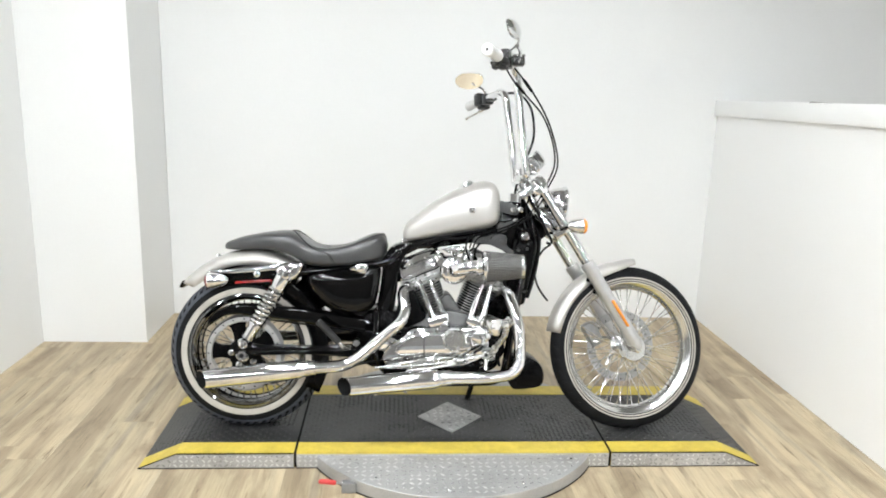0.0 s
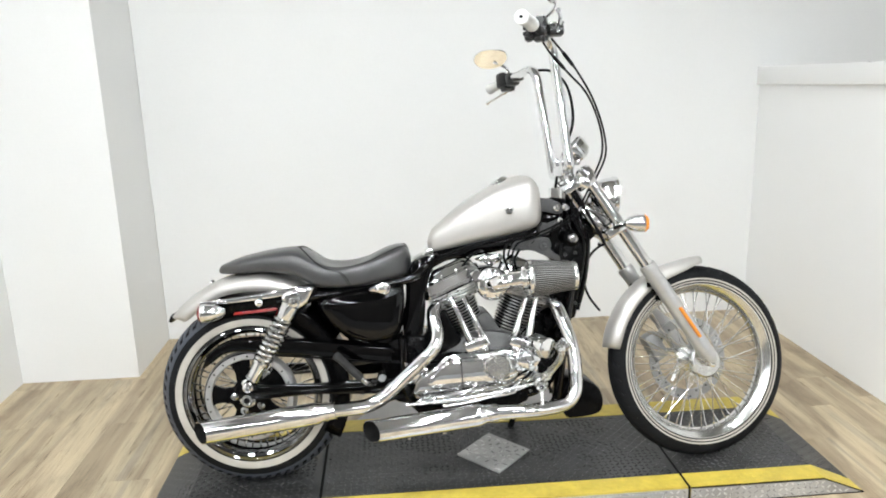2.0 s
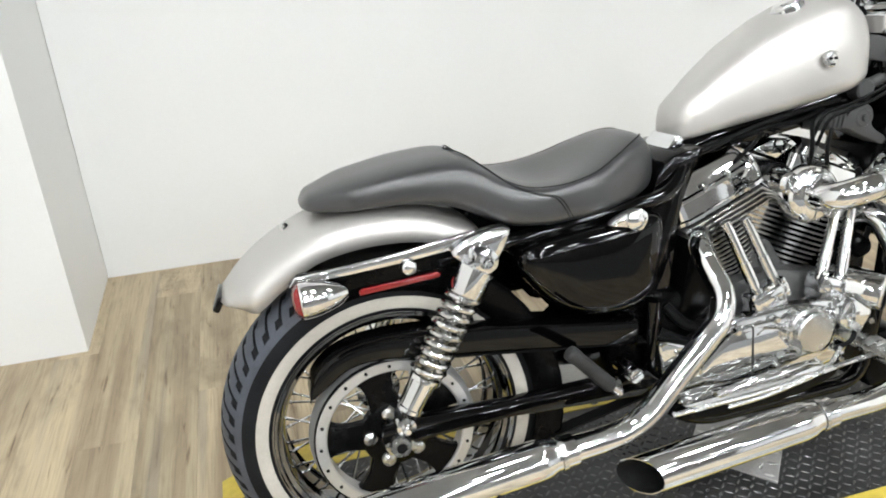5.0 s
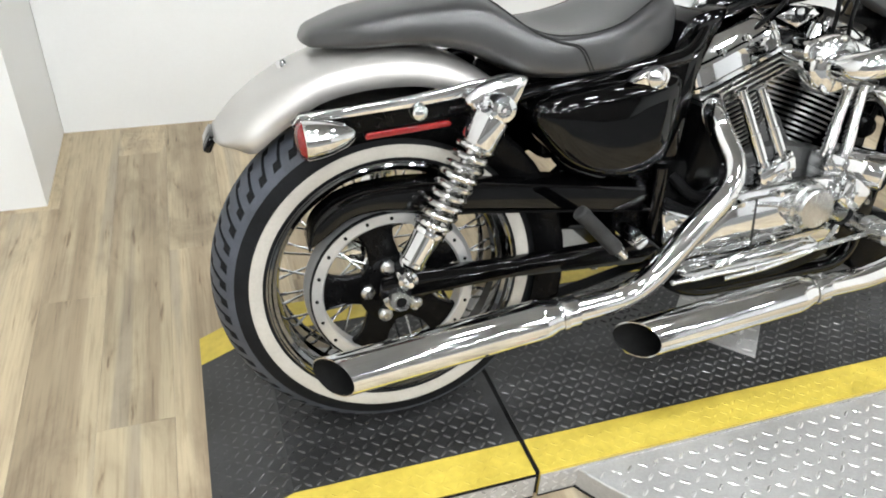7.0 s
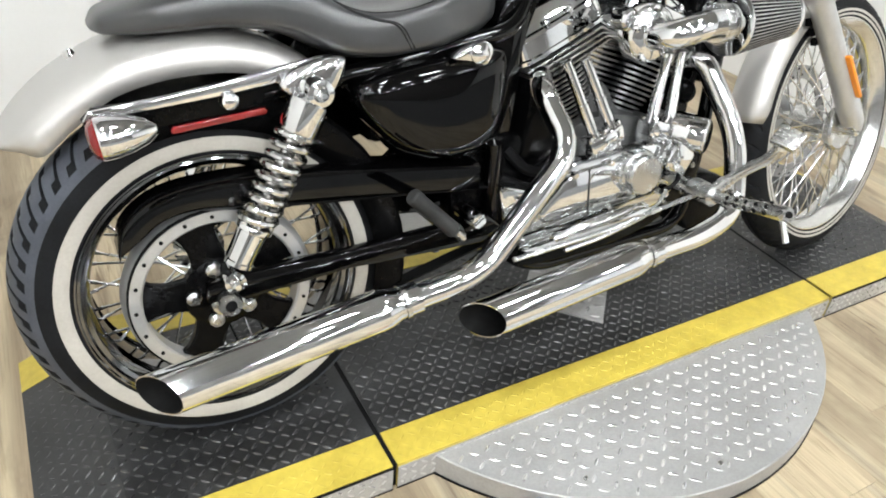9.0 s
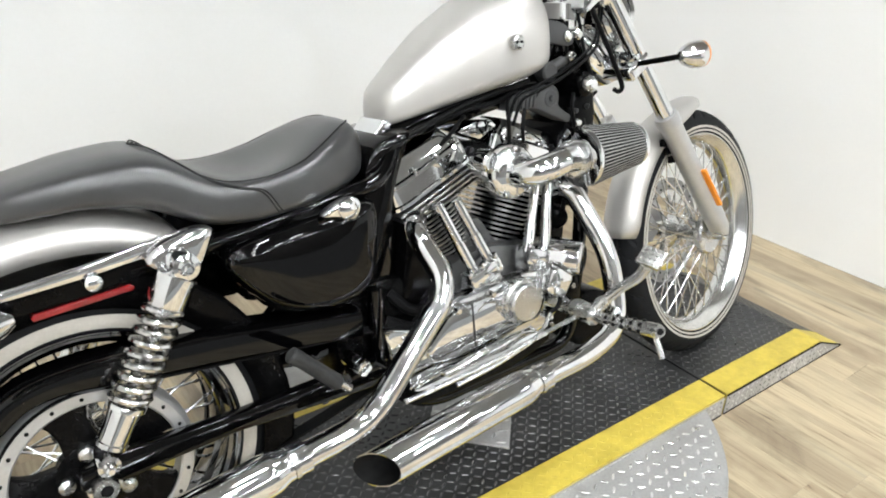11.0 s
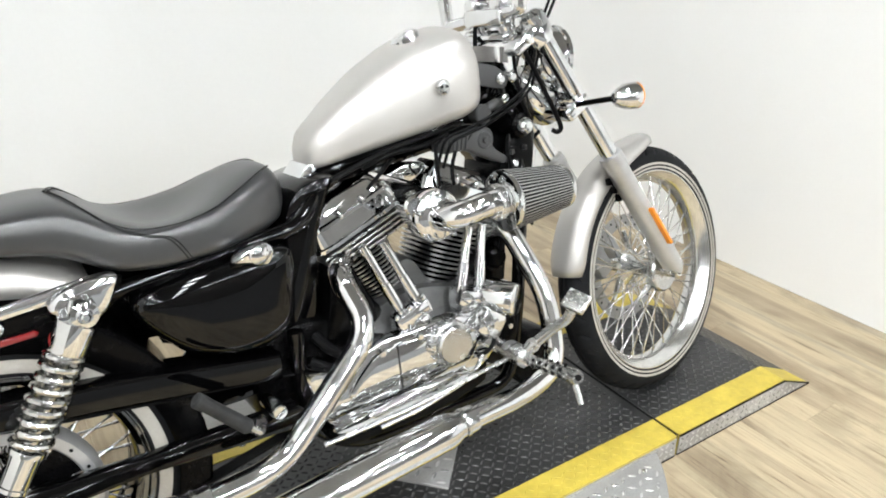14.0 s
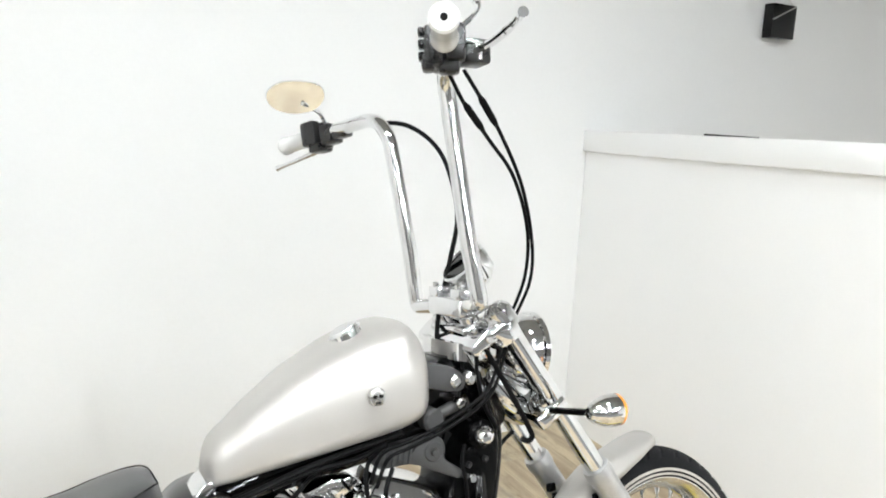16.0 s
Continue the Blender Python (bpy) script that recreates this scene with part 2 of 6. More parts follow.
def loft(bm, rings, caps=True, ring_closed=True):
    vs = [[bm.verts.new(p) for p in r] for r in rings]
    n = len(vs[0])
    for a, b in zip(vs, vs[1:]):
        for i in range(n if ring_closed else n - 1):
            j = (i + 1) % n
            bm.faces.new((a[i], a[j], b[j], b[i]))
    if caps and ring_closed:
        bm.faces.new(vs[0][::-1])
        bm.faces.new(vs[-1])
    return vs


def tube(bm, pts, r, seg=12, caps=True, cut=0.0):
    """A round bar along a path; r may be a list. cut: metres by which the last end is slashed."""
    p = [Vector(a) for a in pts]
    rs = r if isinstance(r, (list, tuple)) else [r] * len(p)
    t0 = (p[1] - p[0]).normalized()
    up = Vector((0, 0, 1)) if abs(t0.z) < 0.9 else Vector((0, 1, 0))
    u = t0.cross(up).normalized()
    rings = []
    for i, q in enumerate(p):
        t = (p[min(i + 1, len(p) - 1)] - p[max(i - 1, 0)]).normalized()
        u = (u - t * u.dot(t)).normalized()
        w = t.cross(u)
        ring = [q + (u * math.cos(a) + w * math.sin(a)) * rs[i] for a in (2 * math.pi * k / seg for k in range(seg))]
        rings.append(ring)
    return loft(bm, rings, caps)


def lathe(bm, prof, origin=(0, 0, 0), axis=(0, 1, 0), seg=32, closed=False):
    """A turned body: prof is (radius, along). closed: the profile is a loop."""
    ax = Vector(axis).normalized()
    side = Vector((0, 0, 1)) if abs(ax.z) < 0.9 else Vector((1, 0, 0))
    u = ax.cross(side).normalized()
    w = ax.cross(u)
    o = Vector(origin)
    rings = []
    for r, h in prof:
        r = max(r, 1e-5)
        rings.append([o + ax * h + (u * math.cos(a) + w * math.sin(a)) * r for a in (2 * math.pi * k / seg for k in range(seg))])
    if closed:
        rings.append(rings[0])
    loft(bm, rings, caps=not closed)
    bmesh.ops.remove_doubles(bm, verts=bm.verts, dist=2e-5)


def box(bm, c, s, bevel=0.003, m=None, seg=2):
    r = bmesh.ops.create_cube(bm, size=1)
    vs = r["verts"]
    for v in vs:
        v.co = Vector((v.co.x * s[0], v.co.y * s[1], v.co.z * s[2]))
    if bevel:
        es = list({e for v in vs for e in v.link_edges})
        r = bmesh.ops.bevel(bm, geom=es, offset=bevel, segments=seg, affect="EDGES", profile=0.5)
        vs = list({v for f in r["faces"] for v in f.verts} | {v for v in vs if v.is_valid})
    mt = Matrix.Translation(c) @ (m if m else Matrix())
    bmesh.ops.transform(bm, matrix=mt, verts=vs)


def plate(bm, poly, y0, y1, bevel=0.003, n=1):
    """A flat body: a polygon in x, z between two lateral places."""
    a = [bm.verts.new((x, y0, z)) for x, z in poly]
    b = [bm.verts.new((x, y1, z)) for x, z in poly]
    fs = [bm.faces.new(a), bm.faces.new(b[::-1])]
    k = len(poly)
    for i in range(k):
        fs.append(bm.faces.new((a[i], b[i], b[(i + 1) % k], a[(i + 1) % k])))
    bmesh.ops.recalc_face_normals(bm, faces=fs)
    if bevel:
        es = [e for f in fs[:2] for e in f.edges]
        bmesh.ops.bevel(bm, geom=es, offset=bevel, segments=2, affect="EDGES", profile=0.5)


def B():
    return bmesh.new()


def smooth_poly(poly, n=5):
    p = [Vector((x, 0, z)) for x, z in poly]
    k = len(p)
    out = []
    for i in range(k):
        a, b, c, d = p[i - 1], p[i], p[(i + 1) % k], p[(i + 2) % k]
        for j in range(n):
            t = j / n
            q = 0.5 * (2 * b + (c - a) * t + (2 * a - 5 * b + 4 * c - d) * t * t + (3 * b - a - 3 * c + d) * t ** 3)
            out.append((q.x, q.z))
    return out


def interp(table, x):
    xs, ys = zip(*table)
    return float(np.interp(x, xs, ys))


# ---- the room ----
def slab(name, lo, hi, mat, kind_label, category="wall"):
    bm = B()
    c = [(a + b) / 2 for a, b in zip(lo, hi)]
    box(bm, c, [b - a for a, b in zip(lo, hi)], 0)
    return tagged(put(name, bm, mat), kind_label, category, kind="structure")


X0, X1, Y0, Y1, HT = ROOM
slab("wall_back", (-0.745, Y1, 0), (X1 - 0.002, Y1 + 0.12, HT), WALLPAINT, "plain white painted wall behind the motorcycle")
slab("wall_left", (X0 - 0.12, -1.6, 0), (X0, 1.078, HT), WALLPAINT, "plain white painted side wall")
slab("pillar", (X0 - 0.12, 1.08, 0), (-0.747, Y1 + 0.12, HT), WALLPAINT, "white boxed-out pillar in the room corner", "pillar")
XL = -4.2
# unseen walls added round the room, toned dark for the chrome and gloss black
slab("wall_left_return", (XL, -1.6, 0), (X0 - 0.122, -1.48, HT), DARKPAINT, "plain unseen grey wall added round the display bay")
slab("wall_left_rear", (XL - 0.12, Y0, 0), (XL - 0.002, -1.48, HT), DARKPAINT, "plain unseen grey side wall added to close the room")
slab("wall_behind_camera", (XL - 0.12, Y0 - 0.12, 0), (X1 + 0.12, Y0, HT), DARKPAINT, "plain unseen grey wall added behind the viewpoint")
# unseen, kept white to send light back from the right
slab("wall_far_right", (X1, Y0, 0), (X1 + 0.12, Y1 + 0.12, HT), WALLPAINT, "plain unseen white wall added beyond the half wall")
slab("half_wall", (2.465, -1.6, 0), (2.60, Y1 - 0.002, 1.315), HALFPAINT, "white painted half wall beside the turntable", "half wall")
bm = B()
box(bm, (2.53, -0.010, 1.332), (0.17, 3.18, 0.09), 0.004, Euler((radians(-1.1), 0, 0)).to_matrix().to_4x4())
tagged(put("wall_cap", bm, HALFPAINT), "white wooden cap along the half wall", "wall cap", kind="structure")
# unseen; its grey is set for what the chrome mirrors
slab("ceiling", (XL - 0.12, Y0 - 0.12, HT), (X1 + 0.12, Y1 + 0.12, HT + 0.1), CEIL, "unseen grey ceiling added over the room", "ceiling")

bm = B()
box(bm, ((XL + X1) / 2, (Y0 - 1.48) / 2, -0.06), (X1 - XL + 0.24, -1.48 - Y0 + 0.24, 0.1), 0)
box(bm, ((X0 + X1) / 2, (Y1 - 1.36) / 2 + 0.06, -0.06), (X1 - X0 + 0.24, Y1 + 1.36 + 0.12, 0.1), 0)
YF = -2.3            # where the boards end
floor = tagged(put("floor", bm, GAP), "warm tan oak plank floor with knots and grain", "floor", kind="structure")


# unseen floor in neutral grey, added so the chrome picks up less tan
slab("floor_beyond", (XL - 0.06, Y0 - 0.06, -0.0095), (X1 + 0.06, YF, 0.0), CARPET, "plain unseen grey floor added past the boards", "floor")


def ceiling_light(m):
    e = thing("ceiling_light", "white round ceiling lamp with a bright diffuser", "ceiling light", m, "ceiling lights")
    bm = B()
    lathe(bm, [(0.125, 0), (0.150, 0), (0.150, -0.030), (0.125, -0.036)], axis=(0, 0, 1), seg=24, closed=True)
    part("rim", bm, WHITE, e)
    bm = B()
    lathe(bm, [(0, -0.012), (0.12, -0.012), (0.12, -0.028), (0, -0.034)], axis=(0, 0, 1), seg=24)
    part("diffuser", bm, PANEL, e, "glowing white diffuser")
    return e


first = ceiling_light(pose(-0.7, -2.4, HT))
for y in (-0.75, -2.4, -3.9, -5.4, -6.9, -8.3):
    for x in (-3.3, -1.9, -0.7, 0.5, 1.7, 2.9, 4.0):
        if (y, x) != (-2.4, -0.7) and (y < -2.5 or x > -2.0) and (y < -1 or -1 < x < 2) and (y < -3 or x < 2.5):
            copy_thing(first, pose(x, y, HT))

# ---- the turntable platform ----
TOP, PF, PB = 0.062, -0.236, 0.371           # deck height, front and back edge
JL, JR, EL, ER = 0.208, 1.391, -0.36, 1.98   # joints and ends
SL, SR = -0.22, 1.84                         # where the ends start to slope


def deck_z(x):
    if x < SL:
        return TOP * (x - EL) / (SL - EL)
    if x > SR:
        return TOP * (ER - x) / (ER - SR)
    return TOP


def lugs(bm, x0, x1, y0, y1, z_of, pitch=0.028, inside=None, size=(0.0125, 0.0036, 0.0016)):
    """Raised lens-shaped lugs of tread plate, turned crosswise in turn."""
    nx, ny = int((x1 - x0) / pitch), int((y1 - y0) / pitch)
    L, W, T = size
    verts, faces = [], []
    for i in range(nx):
        for j in range(ny):
            x, y = x0 + (i + 0.5) * pitch, y0 + (j + 0.5) * pitch
            if inside and not inside(x, y):
                continue
            a = math.radians(38 if (i + j) % 2 else -38)
            c, s = math.cos(a), math.sin(a)
            k = len(verts)
            for dx, dy, dz in ((-L, 0, 0), (-L * 0.45, -W, 0), (L * 0.45, -W, 0), (L, 0, 0), (L * 0.45, W, 0), (-L * 0.45, W, 0), (-L * 0.55, 0, T), (L * 0.55, 0, T)):
                px, py = x + dx * c - dy * s, y + dx * s + dy * c
                verts.append((px, py, z_of(px) + dz))
            faces += [tuple(k + q for q in f) for f in ((0, 1, 6), (1, 2, 7, 6), (2, 3, 7), (3, 4, 7), (4, 5, 6, 7), (5, 0, 6))]
    vs = [bm.verts.new(v) for v in verts]
    for f in faces:
        bm.faces.new([vs[i] for i in f])


table = thing("motorcycle_turntable", "black treadplate motorcycle turntable with yellow safety edges", "turntable", pose(0, 0, 0))


def wedge(bm, xs, y0, y1, top, bottom=0.0):
    """A deck section whose top follows the ramp."""
    rings = [[(x, y0, bottom), (x, y1, bottom), (x, y1, max(top(x), bottom + 0.0005)), (x, y0, max(top(x), bottom + 0.0005))] for x in xs]
    loft(bm, rings)


for nm, xs in (("centre_deck", (JL + 0.005, JR - 0.005)), ("rear_ramp", (EL, SL, JL - 0.005)), ("front_ramp", (JR + 0.005, SR, ER))):
    bm = B()
    wedge(bm, xs, PF + 0.004, PB - 0.004, lambda x: deck_z(x) - 0.001)
    sec = part(nm, bm, DECK, table, "worn black treadplate deck section", sharp=20)
    bm = B()
    lugs(bm, xs[0] + 0.004, xs[-1] - 0.004, PF + 0.08, PB - 0.09, lambda x: deck_z(x) - 0.001, 0.0192, None, (0.0093, 0.0028, 0.0017))
    tagged(part("tread_pattern", bm, LUG, sec), kind="stuff")
    for ya, yb in ((PF, PF + 0.078), (PB - 0.09, PB)):
        bm = B()
        wedge(bm, xs, ya, yb, lambda x: deck_z(x) + 0.0012, 0.0)
        st = part("safety_stripe", bm, YELLOW, sec, "scuffed yellow painted edge stripe", sharp=20)
    bm = B()
    lugs(bm, xs[0] + 0.004, xs[-1] - 0.004, PF + 0.004, PF + 0.078, lambda x: deck_z(x) + 0.001, 0.0192, None, (0.0090, 0.0027, 0.0009))
    tagged(part("painted_pattern", bm, YELLOW, sec), kind="stuff")
    bm = B()
    rings = [[(x, PF - 0.003, 0.0), (x, PF - 0.0005, 0.0), (x, PF - 0.0005, max(deck_z(x) - 0.0058, 0.0008)), (x, PF - 0.003, max(deck_z(x) - 0.0058, 0.0008))] for x in xs]
    loft(bm, rings)
    # thin black strips put where a shadow gap lines the metal side
    for lo, hi in ((0.0, 0.0),) if nm == "centre_deck" else ((0.0, 0.0), (0.0042, 0.0014)):
        seam = B()
        rings = [[(x, PF - 0.0042, max(deck_z(x) - lo, 0.0002) if lo else 0.0002), (x, PF - 0.0002, max(deck_z(x) - lo, 0.0002) if lo else 0.0002),
                  (x, PF - 0.0002, max(deck_z(x) - hi, 0.0035) if lo else 0.0036), (x, PF - 0.0042, max(deck_z(x) - hi, 0.0035) if lo else 0.0036)] for x in xs]
        loft(seam, rings)
        part("edge_shadow_strip", seam, GAP, sec, "black strip standing for the shadow gap along the metal side", sharp=20)
    skirt = part("side_skirt", bm, SILVER, sec, "bare metal treadplate side", sharp=20)
    bm = B()
    k = 0
    for i in range(int((xs[-1] - xs[0]) / 0.0205)):
        for j in range(3):
            x, z = xs[0] + 0.011 + i * 0.0205, 0.0125 + j * 0.0175
            if z + 0.013 > deck_z(x):
                continue
            a = math.radians(40 if (i + j) % 2 else -40)
            c, s = math.cos(a), math.sin(a)
            ring = [bm.verts.new((x + dx * c - dz * s, PF - 0.003, z + dx * s + dz * c)) for dx, dz in ((-0.0088, 0), (-0.0035, -0.0024), (0.0035, -0.0024), (0.0088, 0), (0.0035, 0.0024), (-0.0035, 0.0024))]
            tip = bm.verts.new((x, PF - 0.0046, z))
            for q in range(6):
                bm.faces.new((ring[q], ring[(q + 1) % 6], tip))
    tagged(part("skirt_pattern", bm, BRIGHT, sec), kind="stuff")

for x in (JL, JR):
    bm = B()
    box(bm, (x, (PF + PB) / 2, 0.03), (0.0098, PB - PF - 0.01, 0.0585), 0)
    part("joint_seal", bm, GAP, table, "black rubber joint between deck sections")

TC, TR, TZ = (0.80, 0.068), 0.60, 0.05
bm = B()
lathe(bm, [(0, 0.0), (TR - 0.004, 0.0), (TR - 0.004, TZ - 0.002), (TR - 0.006, TZ), (0, TZ)], (TC[0], TC[1], 0.0005), (0, 0, 1), 120)
disc = part("round_base", bm, SILVER, table, "round bare treadplate turntable base", sharp=25)
bm = B()
lathe(bm, [(TR - 0.01, 0.0002), (TR - 0.0015, 0.0002), (TR - 0.0015, 0.0045), (TR - 0.01, 0.0045)], (TC[0], TC[1], 0), (0, 0, 1), 120, closed=True)
part("base_ring", bm, GAP, disc, "black ring round the foot of the base")
bm = B()
lugs(bm, TC[0] - TR, TC[0] + TR, TC[1] - TR, PF - 0.006, lambda x: TZ + 0.0005, size=(0.0108, 0.0030, 0.0012), inside=lambda x, y: (x - TC[0]) ** 2 + (y - TC[1]) ** 2 < (TR - 0.02) ** 2)
tagged(part("base_pattern", bm, BRIGHT, disc), kind="stuff")
for a in (-150, -122, -94, -66, -38):
    bm = B()
    lathe(bm, [(0.0, 0.0032), (0.004, 0.003), (0.0055, 0.0014), (0.006, 0.0)], (TC[0] + (TR - 0.05) * math.cos(radians(a)), TC[1] + (TR - 0.05) * math.sin(radians(a)), TZ + 0.0005), (0, 0, 1), 10)
    part("screw", bm, STEEL, disc)
bm = B()
h = 0.0045
q = 0.13
ring = [(0.80 - q, 0.058), (0.80, 0.058 - q * 1.07), (0.80 + q, 0.058), (0.80, 0.058 + q * 1.07)]
loft(bm, [[(x, y, TOP - 0.001) for x, y in ring], [(x, y, TOP + h - 0.001) for x, y in ring], [(0.8 + (x - 0.8) * 0.985, 0.058 + (y - 0.058) * 0.985, TOP + h) for x, y in ring]])
dia = part("diamond_plate", bm, SILVER, table, "bare metal diamond-shaped treadplate cover", sharp=20)
bm = B()
lugs(bm, 0.80 - q, 0.80 + q, 0.058 - q, 0.058 + q, lambda x: TOP + h, inside=lambda x, y: abs(x - 0.80) + abs(y - 0.058) / 1.07 < q - 0.016)
tagged(part("cover_pattern", bm, BRIGHT, dia), kind="stuff")

# the locking clamp at the edge of the round base
clamp = thing("toggle_clamp", "steel toggle clamp with a red vinyl grip on the turntable edge", "clamp", pose(0.405, -0.40, 0.0))
bm = B()
box(bm, (0.01, 0, 0.02), (0.05, 0.03, 0.038), 0.004)
part("clamp_body", bm, ALLOY, clamp)
bm = B()
tube(bm, [(-0.005, -0.005, 0.035), (-0.05, -0.015, 0.046)], 0.005, 8)
part("lever", bm, STEEL, clamp)
bm = B()
tube(bm, [(-0.035, -0.012, 0.043), (-0.04, -0.013, 0.044), (-0.085, -0.023, 0.054), (-0.092, -0.025, 0.055)], [0.007, 0.009, 0.009, 0.005], 10)
part("grip", bm, REDGRIP, clamp, "red vinyl grip")

# ---- the motorcycle ----
BIKE = pose(-0.002, 0.054, 0.066, -9.65, -0.2, -0.6)
bike = thing("motorcycle", "silver and chrome cruiser motorcycle with tall handlebars and whitewall tyres", "motorcycle", BIKE)
RW, FW = V(-0.004, 0, 0.285), V(1.506, 0, 0.308)
RR, FR = 0.306, 0.326


def tyre_at(a, R, half, bead):
    """Radius and side of the tyre's skin at an angle round its section."""
    end = math.cos(math.radians(118))
    return max(bead + (R - bead) * (math.cos(a) - end) / (1 - end), bead), half * math.sin(a)


def whitewall(c, R, half, bead, r0, r1, side):
    """A band of the side wall between two radii, laid on the tyre's skin."""
    pts = [tyre_at(radians(50 + i), R, half, bead) for i in range(69)]
    pts = [(r, y) for r, y in pts if r0 <= r <= r1]
    prof = [(pts[0][0], side * (pts[0][1] - 0.003))] + [(r, side * (y + 0.0014)) for r, y in pts] + [(pts[-1][0], side * (pts[-1][1] - 0.003))]
    bm = B()
    lathe(bm, prof, c, (0, 1, 0), 120, closed=True)
    return bm


def tyre_mesh(c, R, half, bead, tread, seg, groove):
    """A tyre with tread grooves pressed in; profile from bead to bead."""
    n = 56
    bm = B()
    rings, pressed = [], []
    for k in range(seg):
        th = 2 * math.pi * k / seg
        ring, row = [], []
        for i in range(n + 1):
            s = -1 + 2 * i / n
            r, y = tyre_at(s * math.radians(118), R, half, bead)
            g = groove(th, s / tread) if abs(s) < tread else -1.0
            r -= max(g, 0)
            row.append(g)
            tq = th + 0.13 * min(abs(s / tread), 1.0)
            ring.append(bm.verts.new(c + V(math.cos(tq) * r, y, math.sin(tq) * r)))
        rings.append(ring)
        pressed.append(row)
    for k in range(seg):
        a, b = rings[k], rings[(k + 1) % seg]
        for i in range(n):
            f = bm.faces.new((a[i], a[i + 1], b[i + 1], b[i]))
            g = (pressed[k][i], pressed[k][i + 1], pressed[(k + 1) % seg][i], pressed[(k + 1) % seg][i + 1])
            f.material_index = 1 if all(q == 0 for q in g) else 0
    return bm


def rear_groove(th, s):
    """Slanting grooves that turn along the tyre at both ends."""
    p = (th * 56 / (2 * math.pi) + (0.0 if s > 0 else 0.5)) % 1.0
    u = abs(s)
    if 0.12 < u < 0.76 and abs(p - 0.5) < 0.08 or 0.66 < u < 0.77 and 0.5 < p < 0.86 or 0.10 < u < 0.20 and 0.22 < p < 0.5:
        return 0.0042
    return 0.0


def front_groove(th, s):
    p = (th * 40 / (2 * math.pi) + 0.2 * abs(s)) % 1.0
    if 0.25 < abs(s) < 0.9 and abs(p - 0.5) < 0.08:
        return 0.004
    return 0.004 if abs(s) < 0.05 else 0.0


def spokes(wheel, c, hub_r, hub_y, rim_r, count, rad):
    """Laced wire spokes, each an object on a shared mesh."""
    bm = B()
    tube(bm, [(0, 0, 0), (0, 0, 1)], rad, 6)
    base = None
    for k in range(count):
        side = -1 if k % 2 else 1
        lean = 0.42 if (k // 2) % 2 else -0.42
        a = 2 * math.pi * k / count
        p = c + V(math.cos(a + lean) * hub_r, side * hub_y, math.sin(a + lean) * hub_r)
        e = c + V(math.cos(a) * rim_r, side * 0.006, math.sin(a) * rim_r)
        d = e - p
        m = Matrix.Translation(p) @ d.to_track_quat("Z", "Y").to_matrix().to_4x4() @ Matrix.Diagonal((1, 1, d.length, 1))
        if base is None:
            base = part("spoke", bm, STEEL, wheel)
            base.matrix_local = m
        else:
            again("spoke", base, m, wheel)
        if k == 0:
            nb = B()
            tube(nb, [(0, 0, 0), (0, 0, 0.014)], [0.0032, 0.0026], 6)
            nip = part("nipple", nb, CHROME, wheel)
        else:
            nip = again("nipple", nip, Matrix(), wheel)
        nip.matrix_local = Matrix.Translation(e - d.normalized() * 0.012) @ d.to_track_quat("Z", "Y").to_matrix().to_4x4()


def rim_mesh(c, r, w):
    bm = B()
    prof = [(r + 0.006, -w), (r + 0.008, -w + 0.004), (r - 0.006, -w + 0.008), (r - 0.010, -w + 0.018), (r - 0.024, -w * 0.35), (r - 0.026, 0), (r - 0.024, w * 0.35), (r - 0.010, w - 0.018), (r - 0.006, w - 0.008), (r + 0.008, w - 0.004), (r + 0.006, w),
            (r - 0.004, w - 0.001), (r - 0.012, w - 0.012), (r - 0.030, w * 0.38), (r - 0.032, 0), (r - 0.030, -w * 0.38), (r - 0.012, -w + 0.012), (r - 0.004, -w + 0.001)]
    lathe(bm, prof, c, (0, 1, 0), 96, closed=True)
    return bm


# rear wheel
bm = B()
lathe(bm, [(0.012, -0.085), (0.032, -0.085), (0.034, -0.07), (0.045, -0.066), (0.045, -0.058), (0.024, -0.05), (0.022, 0.05), (0.045, 0.058), (0.045, 0.066), (0.03, 0.08), (0.012, 0.082)], RW, (0, 1, 0), 28)
rear = part("rear_wheel", bm, CHROME, bike, "rear wire wheel with a wide whitewall tyre")
RT = RW + V(0.007, -0.042, 0.004)
part("tyre", tyre_mesh(RT, RR, 0.076, 0.213, 0.54, 1120, rear_groove), RUBBER, rear, "black rubber tyre with hooked tread grooves", sharp=50, mats=(TREAD,))
for s in (-1, 1):
    part("whitewall", whitewall(RT, RR, 0.076, 0.213, 0.2255, 0.2485, s), WHITEWALL, rear, "cream whitewall band")
part("rim", rim_mesh(RT, 0.227, 0.050), RIMCHROME, rear, "stepped chrome rim, darkened to stand for its reflections")
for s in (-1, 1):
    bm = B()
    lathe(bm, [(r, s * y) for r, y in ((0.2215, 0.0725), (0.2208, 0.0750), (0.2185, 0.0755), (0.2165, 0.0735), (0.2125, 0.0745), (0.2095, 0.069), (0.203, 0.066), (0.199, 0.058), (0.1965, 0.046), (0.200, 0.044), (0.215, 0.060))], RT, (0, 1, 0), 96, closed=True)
    part("rim_lip", bm, RIMCHROME, rear, "stepped chrome rim lip, darkened to stand for its reflections")
spokes(rear, RT, 0.040, 0.062, 0.195, 48, 0.0021)
# belt pulley
PY = -0.120
bm = B()
lathe(bm, [(0.1425, PY - 0.0135), (0.150, PY + 0.004), (0.151, PY + 0.018), (0.122, PY + 0.018), (0.122, PY - 0.012), (0.125, PY - 0.015), (0.141, PY - 0.015)], RW, (0, 1, 0), 80, closed=True)
